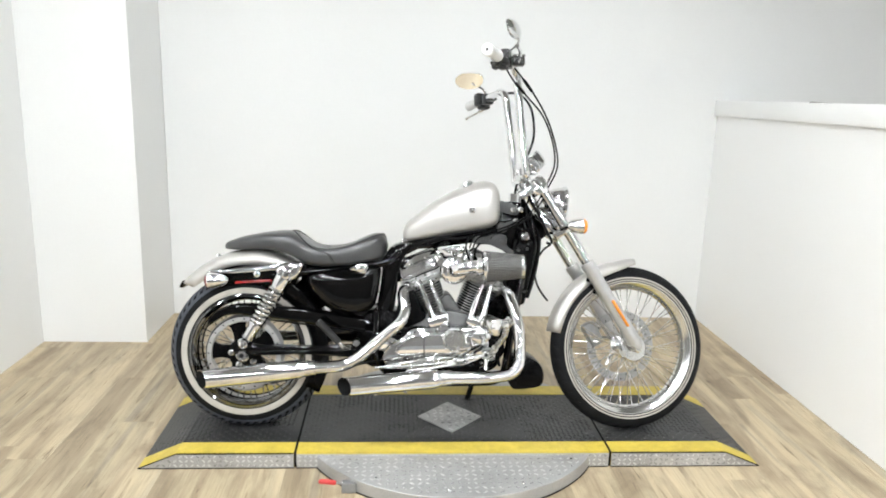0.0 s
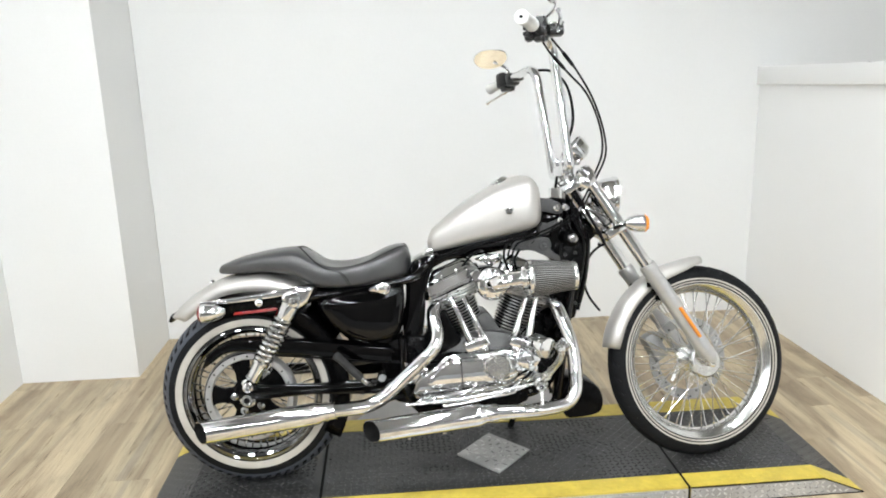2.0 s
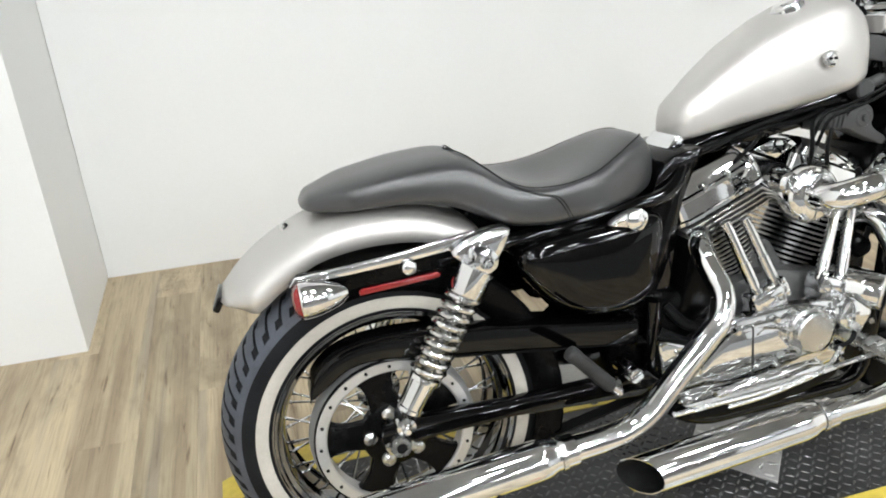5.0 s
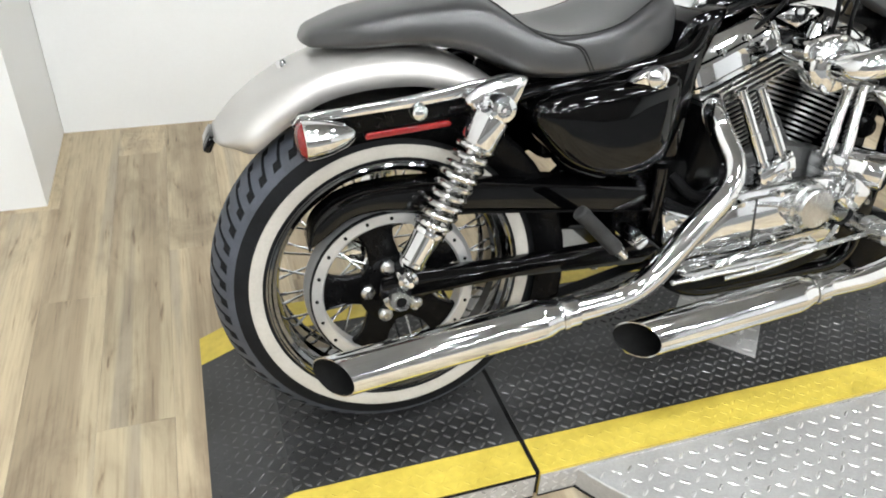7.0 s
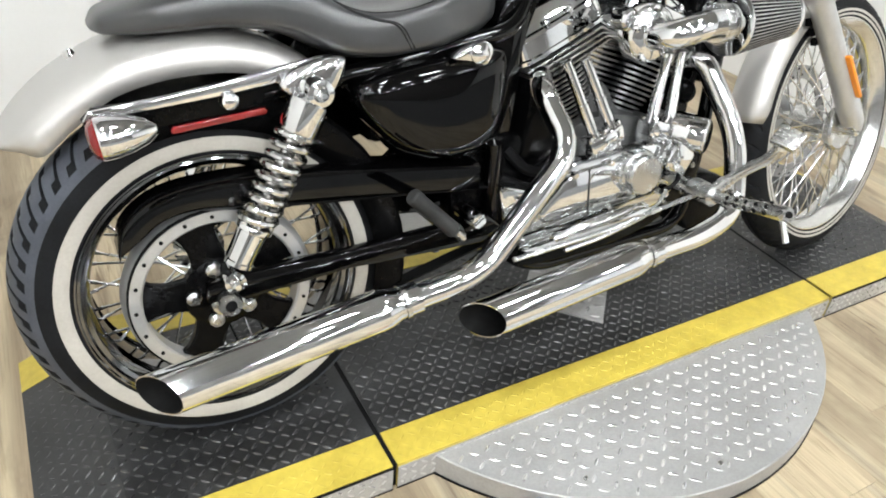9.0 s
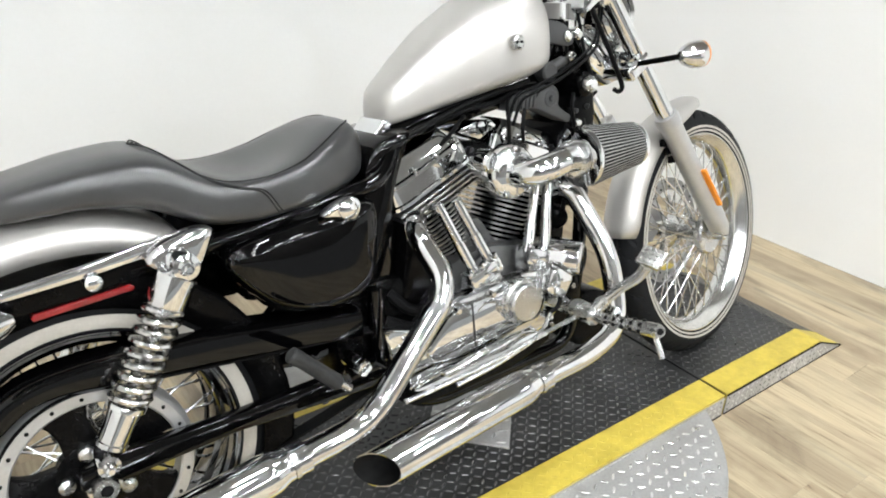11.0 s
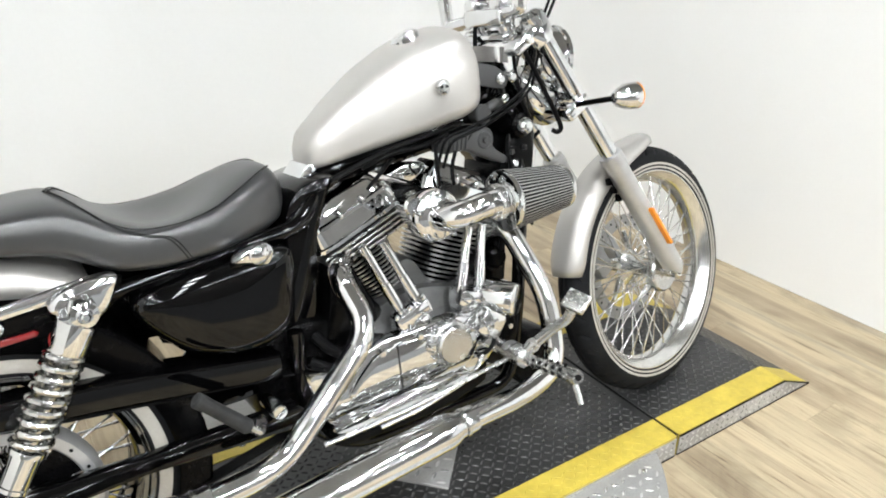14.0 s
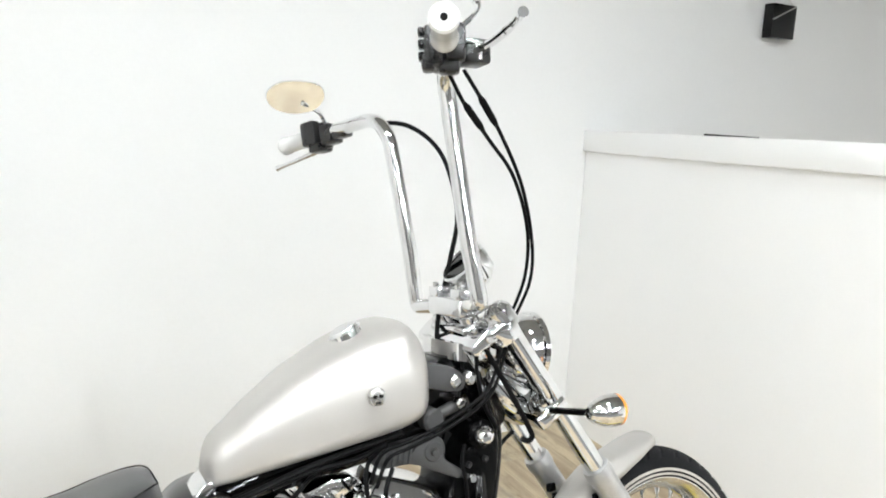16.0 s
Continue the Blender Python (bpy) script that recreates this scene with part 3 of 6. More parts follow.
pulley = part("belt_pulley", bm, SATINALLOY, rear, "silver belt pulley ring with bolt holes")
for k in range(20):
    a = 2 * math.pi * k / 20
    bm = B()
    lathe(bm, [(0.0, -0.0010), (0.0032, -0.0010), (0.0032, 0.002), (0.0, 0.002)], RW + V(0.1335 * math.cos(a), PY - 0.0155, 0.1335 * math.sin(a)), (0, 1, 0), 8)
    part("bolt_hole", bm, GAP, pulley)
for k in range(5):
    a = 2 * math.pi * k / 5 + 0.55
    d, t = V(math.cos(a), 0, math.sin(a)), V(-math.sin(a), 0, math.cos(a))
    bm = B()
    rings = []
    for r, w in ((0.03, 0.034), (0.055, 0.028), (0.085, 0.024), (0.108, 0.029), (0.125, 0.040)):
        p = RW + d * r
        rings.append([p + t * w + V(0, PY - 0.007, 0), p - t * w + V(0, PY - 0.007, 0), p - t * w + V(0, PY + 0.010, 0), p + t * w + V(0, PY + 0.010, 0)])
    loft(bm, rings)
    bmesh.ops.bevel(bm, geom=list(bm.edges), offset=0.003, segments=1, affect="EDGES")
    part("pulley_spoke", bm, SATIN, pulley, "black pulley spoke")
    bm = B()
    p = RW + V(0.047 * math.cos(a), PY - 0.010, 0.047 * math.sin(a))
    lathe(bm, [(0, -0.014), (0.006, -0.014), (0.012, -0.009), (0.013, -0.002), (0.013, 0.004), (0, 0.004)], p, (0, 1, 0), 12)
    part("pulley_bolt", bm, POLISHED, pulley)
bm = B()
lathe(bm, [(0.0, PY - 0.014), (0.05, PY - 0.012), (0.062, PY - 0.006), (0.062, PY + 0.010), (0, PY + 0.012)], RW, (0, 1, 0), 32)
part("pulley_hub", bm, SATIN, pulley)
bm = B()
lathe(bm, [(0.0095, -0.182), (0.017, -0.182), (0.0195, -0.176), (0.0195, -0.164), (0.026, -0.161), (0.026, -0.126), (0.012, -0.124), (0.0095, -0.124)], RW, (0, 1, 0), 24, closed=True)
part("axle_nut", bm, STEEL, rear, "steel rear axle nut")
bm = B()
lathe(bm, [(0.0, -0.175), (0.0096, -0.175), (0.0096, -0.13), (0, -0.13)], RW, (0, 1, 0), 12)
part("axle_bore", bm, GAP, rear)

# front wheel
bm = B()
lathe(bm, [(0.012, -0.07), (0.022, -0.07), (0.024, -0.058), (0.048, -0.052), (0.05, -0.044), (0.034, -0.036), (0.02, -0.026), (0.02, 0.026), (0.034, 0.036), (0.05, 0.044), (0.048, 0.052), (0.02, 0.06), (0.012, 0.062)], FW, (0, 1, 0), 32)
front = part("front_wheel", bm, POLISHED, bike, "tall narrow front wire wheel with a thin whitewall")
part("tyre", tyre_mesh(FW, FR, 0.0435, 0.259, 0.52, 400, front_groove), RUBBER, front, "narrow black rubber tyre", sharp=50)
for s in (-1, 1):
    part("whitewall", whitewall(FW, FR, 0.0435, 0.259, 0.2775, 0.2840, s), WHITEWALL, front, "thin white sidewall stripe")
    part("whitewall", whitewall(FW, FR, 0.0435, 0.259, 0.2680, 0.2740, s), WHITEWALL, front, "thin white sidewall stripe")
bm = B()
lathe(bm, [(0.268, -0.0385), (0.265, -0.034), (0.262, -0.022), (0.262, 0.022), (0.265, 0.034), (0.268, 0.0385), (0.2665, 0.0405), (0.262, 0.0405), (0.256, 0.036), (0.250, 0.030), (0.243, 0.024), (0.2375, 0.015), (0.235, 0.006), (0.234, 0), (0.235, -0.006), (0.2375, -0.015), (0.243, -0.024), (0.250, -0.030), (0.256, -0.036), (0.262, -0.0405), (0.2665, -0.0405)], FW, (0, 1, 0), 96, closed=True)
part("rim", bm, STEEL, front, "narrow chrome rim")
spokes(front, FW, 0.042, 0.046, 0.236, 60, 0.0019)
bm = B()
lathe(bm, [(0.112, 0.058), (0.146, 0.058), (0.146, 0.063), (0.112, 0.063)], FW, (0, 1, 0), 48, closed=True)
bd = part("brake_disc", bm, DISC, front, "drilled steel front brake disc")
for k in range(5):
    a = 2 * math.pi * k / 5
    bm = B()
    tube(bm, [FW + V(0.045 * math.cos(a), 0.055, 0.045 * math.sin(a)), FW + V(0.10 * math.cos(a + 0.25), 0.060, 0.10 * math.sin(a + 0.25))], [0.009, 0.006], 8)
    part("disc_carrier", bm, POLISHED, bd)
for k in range(18):
    a = 2 * math.pi * k / 18
    for r in (0.121, 0.137):
        bm = B()
        lathe(bm, [(0, 0.0572), (0.0034, 0.0572), (0.0034, 0.0638), (0, 0.0638)], FW + V(r * math.cos(a + r * 9), 0, r * math.sin(a + r * 9)), (0, 1, 0), 8)
        part("disc_hole", bm, GAP, bd)
bm = B()
lathe(bm, [(0, -0.108), (0.010, -0.108), (0.0155, -0.104), (0.0155, 0.10), (0, 0.104)], FW, (0, 1, 0), 16)
part("axle", bm, STEEL, front)
bm = B()
lathe(bm, [(0, -0.1092), (0.0062, -0.1092), (0.0062, -0.106), (0, -0.106)], FW, (0, 1, 0), 8)
part("axle_socket", bm, GAP, front)
bm = B()
lathe(bm, [(0.018, -0.068), (0.050, -0.066), (0.055, -0.062), (0.056, -0.050), (0.018, -0.048)], FW, (0, 1, 0), 36, closed=True)
part("hub_cover", bm, POLISHED, front, "polished round hub cover")

# forks
CAPX, CAPZ = 1.118, 0.952
AX, AZ = FW.x + 0.012, FW.z + 0.006
fd = V(AX - CAPX, 0, AZ - CAPZ).normalized()
flen = math.hypot(AX - CAPX, AZ - CAPZ)
for s in (-1, 1):
    y = s * 0.092
    a, e = V(CAPX, y, CAPZ), V(AX, y, AZ)
    bm = B()
    tube(bm, [a - fd * 0.01, a + fd * (flen * 0.56)], 0.0205, 24)
    leg = part("fork_tube", bm, CHROME, bike, "chrome upper fork tube")
    bm = B()
    lathe(bm, [(0, -0.022), (0.018, -0.020), (0.027, -0.012), (0.0285, 0.0), (0.0285, 0.028), (0.024, 0.034), (0.021, 0.036)], a, fd, 24)
    part("fork_cap", bm, CHROME, leg, "domed chrome fork cap")
    bm = B()
    k = flen * 0.51
    lathe(bm, [(0.0215, k - 0.012), (0.027, k - 0.012), (0.029, k - 0.004), (0.029, k + 0.014), (0.0265, k + 0.022), (0.0265, flen - 0.10), (0.0275, flen - 0.06), (0.0265, flen - 0.012), (0.018, flen + 0.016), (0, flen + 0.02)], a, fd, 28)
    sl = part("fork_slider", bm, SATINALLOY, bike, "polished alloy lower fork leg")
    bm = B()
    box(bm, e + V(0, 0, 0.002), (0.046, 0.034, 0.046), 0.010, Euler((0, 0.6, 0)).to_matrix().to_4x4())
    part("axle_clamp", bm, POLISHED, sl)
    if s < 0:
        bm = B()
        p = a + fd * (flen * 0.805)
        m = Matrix.Translation(p + V(0, -0.0275, 0)) @ fd.to_track_quat("X", "Y").to_matrix().to_4x4()
        box(bm, (0, 0, 0), (0.120, 0.010, 0.024), 0.0045, seg=3)
        bmesh.ops.transform(bm, matrix=m, verts=bm.verts)
        part("reflector", bm, AMBER, sl, "long amber reflector")
    else:
        bm = B()
        box(bm, FW + V(-0.115, 0.062, 0.045), (0.055, 0.062, 0.10), 0.012, Euler((0, -0.5, 0)).to_matrix().to_4x4())
        part("brake_caliper", bm, ALLOY, sl, "alloy front brake caliper")
    bm = B()
    for j in range(3):
        p = e - fd * (flen * (0.40 - j * 0.035)) + V(-0.026, -s * 0.022, 0)
        box(bm, p, (0.02, 0.012, 0.018), 0.003)
    part("fender_bracket", bm, SATIN, sl)
# the front wheel stands a few degrees to the left
TILT_AT = V(0, 0, 0.93)
lean = Matrix.Translation(TILT_AT) @ Matrix.Rotation(radians(-4.3), 4, "X") @ Matrix.Translation(-TILT_AT)
STEER = Matrix.Translation((0.010, 0.001, -0.006)) @ lean @ Matrix.Translation(FW) @ Matrix.Rotation(radians(8.4), 4, V(-0.25, 0, 0.97)) @ Matrix.Translation(-FW)
FORKS = lean @ Matrix.Translation(FW) @ Matrix.Rotation(radians(7), 4, -fd) @ Matrix.Translation(-FW)
for ob in [front] + [o for o in bike.children if o.name.startswith(("fork_tube", "fork_slider"))]:
    ob.matrix_local = STEER if ob == front else FORKS
# yokes
bm = B()
plate(bm, smooth_poly([(1.055, 0.915), (1.10, 0.95), (1.15, 0.955), (1.15, 0.925), (1.10, 0.915), (1.065, 0.895)], 3), -0.115, 0.115, 0.006)
ty = part("top_yoke", bm, CHROME, bike, "chrome upper fork yoke")
for s in (-1, 1):
    bm = B()
    lathe(bm, [(0.022, -0.004), (0.033, -0.004), (0.0345, 0.0), (0.0345, 0.022), (0.033, 0.026), (0.022, 0.026)], V(CAPX, s * 0.092, CAPZ) + fd * 0.012, fd, 24, closed=True)
    part("fork_clamp", bm, CHROME, ty, "chrome clamp ring round the fork tube")
    bm = B()
    tube(bm, [(1.088, s * 0.118, 0.925), (1.088, s * 0.124, 0.925)], [0.007, 0.006], 8)
    part("pinch_bolt", bm, STEEL, ty)
bm = B()
box(bm, (1.092, 0, 0.938), (0.062, 0.135, 0.026), 0.008, Euler((0, -0.35, 0)).to_matrix().to_4x4())
part("riser_base", bm, CHROME, ty)
bm = B()
rings = []
for k in range(13):
    a = math.pi * k / 12
    p = V(1.062 - 0.030 * math.sin(a), -0.075 * math.cos(a), 0.898 + 0.006 * math.sin(a))
    d = V(-math.sin(a), -math.cos(a), 0)
    rings.append([p + d * 0.006 + V(0, 0, 0.016), p - d * 0.006 + V(0, 0, 0.016), p - d * 0.006 - V(0, 0, 0.016), p + d * 0.006 - V(0, 0, 0.016)])
loft(bm, rings)
part("yoke_collar", bm, CHROME, ty, "curved chrome collar behind the steering head")
m = Matrix.Translation(V(1.222, 0, 0.772)) @ Euler((0, math.atan2(-fd.x, -fd.z) + math.pi, 0)).to_matrix().to_4x4()
bm = B()
box(bm, (0, 0, 0), (0.075, 0.25, 0.034), 0.010, seg=3)
bmesh.ops.transform(bm, matrix=m, verts=bm.verts)
part("lower_yoke", bm, CHROME, bike, "chrome lower fork yoke")
bm = B()
tube(bm, [(1.055, 0, 0.90), (1.075, 0, 0.86), (1.155, 0, 0.735)], [0.03, 0.032, 0.032], 20)
part("steering_head", bm, SATIN, bike, "black steering head")

# front fender
bm = B()
rings = []
for k in range(25):
    u = k / 24
    a = radians(169 - u * 83)
    ro = 0.347 + 0.003 * u
    if u > 0.85:
        ro += (u - 0.85) * 0.07
    top = FW + V(math.cos(a) * ro, 0, math.sin(a) * ro)
    low = FW + V(math.cos(a) * (ro - 0.042 + 0.016 * max(0, u - 0.75) * 4), 0, math.sin(a) * (ro - 0.042 + 0.016 * max(0, u - 0.75) * 4))
    w = 0.0475 * (1 - 0.35 * max(0, u - 0.9) * 10 * 0.5 - 0.4 * max(0, 0.06 - u) * 10)
    ring = []
    for i in range(17):
        b = math.pi * (i / 16 - 0.5)
        cc, ss = max(math.cos(b), 0) ** 0.75, math.copysign(abs(math.sin(b)) ** 0.8, b)
        ring.append(low + (top - low) * cc + V(0, w * ss, 0))
    rings.append(ring)
loft(bm, rings, caps=False, ring_closed=False)
ff = part("front_fender", bm, PAINT, bike, "satin silver front fender")
ff.matrix_local = STEER
so = ff.modifiers.new("thickness", "SOLIDIFY")
so.thickness, so.offset = 0.004, -1

# rear fender
def tail_shift(x):
    """The tail sits slightly to the far side."""
    return 0.034 * min(max((0.25 - x) / 0.4, 0), 1)


topline = [(-0.268, 0.545), (-0.228, 0.586), (-0.176, 0.625), (-0.102, 0.661), (-0.028, 0.677), (0.046, 0.679), (0.10, 0.669), (0.152, 0.648), (0.19, 0.625)]
lowline = [(-0.235, 0.536), (-0.205, 0.534), (-0.160, 0.566), (-0.100, 0.604), (-0.030, 0.621), (0.040, 0.624), (0.095, 0.617), (0.145, 0.603), (0.185, 0.590)]
tl, ll = curve([(x, 0, z) for x, z in topline], 4), curve([(x, 0, z) for x, z in lowline], 4)
bm = B()
rings = []
for k, (t, l) in enumerate(zip(tl, ll)):
    u = k / (len(tl) - 1)
    w = 0.119 * min(1.0, 0.72 + u * 2.2)
    ring = []
    for i in range(21):
        b = math.pi * (i / 20 - 0.5)
        cc, ss = max(math.cos(b), 0) ** 0.54, math.copysign(abs(math.sin(b)) ** 0.72, b)
        ring.append(l + (t - l) * cc + V(0, w * ss + tail_shift(l.x), 0))
    rings.append(ring)
loft(bm, rings, caps=False, ring_closed=False)
rf = part("rear_fender", bm, PAINT, bike, "satin silver bobbed rear fender")
so = rf.modifiers.new("thickness", "SOLIDIFY")
so.thickness, so.offset = 0.004, -1
bm = B()
box(bm, (-0.272, 0.028, 0.535), (0.014, 0.085, 0.03), 0.005, Euler((0, 0.5, 0)).to_matrix().to_4x4())
part("tail_lamp", bm, GLOSS, bike, "small dark tail lamp at the fender lip")
bm = B()
lathe(bm, [(0, 0.012), (0.006, 0.011), (0.009, 0.006), (0.009, -0.002), (0.012, -0.004)], (-0.140, 0.034, 0.6435), (-0.35, 0, 0.94), 14)
part("fender_stud", bm, CHROME, bike, "chrome stud on top of the rear fender")
# inner black fender liner; its deep side flange stands for shade on the tread
bm = B()
rings = []
for k in range(20):
    a = radians(112 - k * 7.4)
    ring = [RW + V(math.cos(a) * r, y, math.sin(a) * r) for y, r in ((-0.128, 0.266), (-0.127, 0.318), (-0.122, 0.324), (0.06, 0.324), (0.064, 0.305))]
    rings.append(ring)
loft(bm, rings, caps=False, ring_closed=False)
inn = part("inner_fender", bm, SATIN, bike, "black inner fender")
so = inn.modifiers.new("thickness", "SOLIDIFY")
so.thickness = 0.003

# fender struts with reflector
for s in (-1, 1):
    bm = B()
    poly = [(-0.145, 0.572), (-0.150, 0.588), (-0.135, 0.602), (-0.05, 0.604), (0.04, 0.611), (0.12, 0.623), (0.20, 0.633), (0.232, 0.625), (0.226, 0.596), (0.205, 0.578), (0.165, 0.580), (0.150, 0.586), (0.130, 0.592), (0.118, 0.578), (0.03, 0.569), (-0.06, 0.564)]
    plate(bm, poly, s * 0.112, s * 0.132, 0.005)
    st = part("fender_strut", bm, SATIN, bike, "black fender strut")
    bm = B()
    plate(bm, [(-0.150, 0.588), (-0.140, 0.602), (-0.05, 0.609), (0.04, 0.618), (0.12, 0.631), (0.190, 0.640), (0.19, 0.606), (0.13, 0.606), (0.115, 0.608), (0.04, 0.600), (-0.05, 0.594)], s * 0.132, s * 0.141, 0.003)
    part("strut_cover", bm, CHROME, st, "chrome strut cover")
    bm = B()
    lathe(bm, [(0.0, 0.152), (0.006, 0.152), (0.012, 0.148), (0.013, 0.138), (0.015, 0.134)], (0.046, 0, 0.592), (0, s, 0), 16)
    part("strut_bolt", bm, CHROME, st)
    bm = B()
    plate(bm, [(-0.038, 0.562), (0.098, 0.572), (0.101, 0.577), (0.096, 0.581), (-0.036, 0.572), (-0.040, 0.567)], s * 0.113, s * 0.128, 0.002)
    bmesh.ops.translate(bm, vec=(0, s * 0.006, -0.009), verts=bm.verts)
    part("side_reflector", bm, RED, st, "long red side reflector")
    bm = B()
    block = smooth_poly([(0.118, 0.606), (0.133, 0.624), (0.162, 0.634), (0.198, 0.639), (0.222, 0.635), (0.218, 0.616), (0.204, 0.590), (0.186, 0.574), (0.162, 0.568), (0.140, 0.578), (0.124, 0.594)], 4)
    mx, mz = 0.170, 0.606
    loft(bm, [[(mx + (x - mx) * k, s * y, mz + (z - mz) * k) for x, z in block] for k, y in ((1.0, 0.128), (1.0, 0.148), (0.97, 0.154), (0.90, 0.158), (0.76, 0.1605), (0.5, 0.162))])
    part("shock_mount", bm, CHROME, st, "chrome shock mount casting")
    # rear turn signal
    bm = B()
    o = V(-0.137, s * 0.150, 0.566)
    lathe(bm, [(0, 0.080), (0.009, 0.077), (0.019, 0.063), (0.026, 0.042), (0.030, 0.02), (0.031, 0.004), (0.029, 0.0)], o, (1, 0, 0.06), 24)
    sg = part("rear_turn_signal", bm, CHROME, bike, "chrome bullet rear turn signal")
    bm = B()
    lathe(bm, [(0, -0.012), (0.014, -0.011), (0.024, -0.007), (0.0295, 0.0), (0.0295, 0.004)], o, (1, 0, 0.06), 24)
    part("lens", bm, RED, sg, "red signal lens")
    bm = B()
    tube(bm, [o + V(0.03, 0, 0), (-0.10, s * 0.12, 0.575)], 0.009, 10)
    part("stalk", bm, CHROME, sg)
    # shock absorber
    top, bot = V(0.162, s * 0.178, 0.600), V(0.005, s * 0.172, 0.331)
    d = (bot - top).normalized()
    L = (bot - top).length
    bm = B()
    tube(bm, [top + d * 0.06, top + d * (L - 0.05)], 0.012, 14)
    sh = part("rear_shock", bm, STEEL, bike, "chrome rear shock absorber with exposed spring")
    bm = B()
    lathe(bm, [(0.0, 0.010), (0.022, 0.012), (0.030, 0.018), (0.031, 0.062), (0.028, 0.068), (0.012, 0.07)], top, d, 24)
    part("upper_cover", bm, CHROME, sh, "chrome upper shock cover")
    bm = B()
    lathe(bm, [(0.012, L * 0.71), (0.028, L * 0.71), (0.029, L * 0.72), (0.029, L * 0.735), (0.0235, L * 0.745), (0.0225, L * 0.90), (0.0245, L * 0.905), (0.0245, L * 0.925), (0.014, L * 0.94), (0, L * 0.945)], top, d, 24)
    part("lower_body", bm, CHROME, sh, "chrome lower shock body")
    u = d.cross(V(0, 1, 0)).normalized()
    w = d.cross(u)
    pts = []
    for k in range(9 * 16 + 1):
        a = 2 * math.pi * k / 16
        pts.append(top + d * (0.066 + (L * 0.715 - 0.066) * k / 144) + (u * math.cos(a) + w * math.sin(a)) * 0.0275)
    bm = B()
    tube(bm, pts, 0.0052, 8)
    part("spring", bm, STEEL, sh, "chrome coil spring")
    for p, r in ((top, 0.021), (bot, 0.017)):
        bm = B()
        lathe(bm, [(0.0, 0.034), (r * 0.45, 0.034), (r * 0.6, 0.028), (r * 0.95, 0.026), (r, 0.02), (r, -0.02), (0, -0.02)], p, (0, s, 0), 20)
        eye = part("mount_eye", bm, CHROME, sh)
        bm = B()
        lathe(bm, [(0, 0.041), (0.005, 0.041), (0.0075, 0.038), (0.0075, 0.032)], p, (0, s, 0), 6)
        part("bolt_head", bm, CHROME, eye)
    # swingarm
    bm = B()
    poly = [(-0.03, 0.318), (-0.035, 0.285), (0.03, 0.280), (0.20, 0.288), (0.46, 0.275), (0.50, 0.30), (0.47, 0.328), (0.20, 0.322), (0.03, 0.328)]
    plate(bm, poly, s * 0.140, s * 0.164, 0.006)
    part("swingarm", bm, GLOSS, bike, "gloss black swingarm rail")

# belt and its guards
bm = B()
pts = []
for k in range(25):
    a = radians(95 + k * 170 / 24)
    pts.append(RW + V(math.cos(a) * 0.143, PY, math.sin(a) * 0.143))
pts += [V(0.56, PY, 0.27), V(0.60, PY, 0.31), V(0.56, PY, 0.36)]
rings = []
for i, p in enumerate(pts + [pts[0]]):
    q = pts[(i + 1) % len(pts)] - pts[i - 1]
    n = V(-q.z, 0, q.x).normalized()
    rings.append([p + V(0, -0.014, 0) - n * 0.002, p + V(0, 0.014, 0) - n * 0.002, p + V(0, 0.014, 0) + n * 0.002, p + V(0, -0.014, 0) + n * 0.002])
loft(bm, rings, caps=False)
part("drive_belt", bm, PLASTIC, bike, "black toothed drive belt")
bm = B()
up = curve([(-0.143, 0, 0.392), (-0.131, 0, 0.426), (-0.101, 0, 0.453), (-0.062, 0, 0.468), (-0.015, 0, 0.474), (0.05, 0, 0.474), (0.20, 0, 0.463), (0.46, 0, 0.425)], 4)
dn = curve([(-0.139, 0, 0.388), (-0.108, 0, 0.409), (-0.078, 0, 0.429), (-0.045, 0, 0.437), (-0.005, 0, 0.437), (0.05, 0, 0.429), (0.20, 0, 0.412), (0.46, 0, 0.375)], 4)
rings = []
for a, b in zip(up, dn):
    rings.append([(a.x, -0.088, a.z), (a.x, -0.138, a.z + 0.001), (a.x, -0.1445, a.z - 0.001), (a.x, -0.149, a.z - 0.005), (a.x, -0.150, a.z - 0.010), (b.x, -0.148, b.z + 0.003), (b.x, -0.146, b.z), (b.x, -0.142, b.z + 0.001), (a.x, -0.142, a.z - 0.012)])
loft(bm, rings)
part("belt_guard", bm, GLOSS, bike, "gloss black upper belt guard", sharp=25)

# frame
def frame_tube(name, pts, r, label="gloss black frame tube", mat=None, bend=0.06):
    bm = B()
    tube(bm, rounded(pts, bend), r, 14)
    return part(name, bm, mat or GLOSS, bike, label)


for s in (-1, 1):
    frame_tube("downtube", [(1.10, s * 0.028, 0.78), (1.075, s * 0.09, 0.62), (1.035, s * 0.115, 0.40), (1.00, s * 0.115, 0.175), (0.60, s * 0.115, 0.165), (0.50, s * 0.12, 0.25), (0.50, s * 0.13, 0.45)], 0.0155)
    frame_tube("seat_rail", [(0.60, s * 0.07, 0.690), (0.545, s * 0.115, 0.640), (0.25, s * 0.120, 0.603), (0.10, s * 0.118, 0.59)], 0.0145)
    frame_tube("seat_stay", [(0.25, s * 0.105, 0.60), (0.30, s * 0.105, 0.47), (0.47, s * 0.10, 0.40)], 0.012)
bm = B()
plate(bm, smooth_poly([(0.580, 0.712), (0.632, 0.715), (0.612, 0.67), (0.586, 0.60), (0.578, 0.52), (0.562, 0.44), (0.515, 0.40), (0.50, 0.46), (0.515, 0.56), (0.522, 0.64), (0.545, 0.69)], 4), -0.092, 0.092, 0.012)
part("frame_casting", bm, GLOSS, bike, "gloss black frame casting behind the engine")
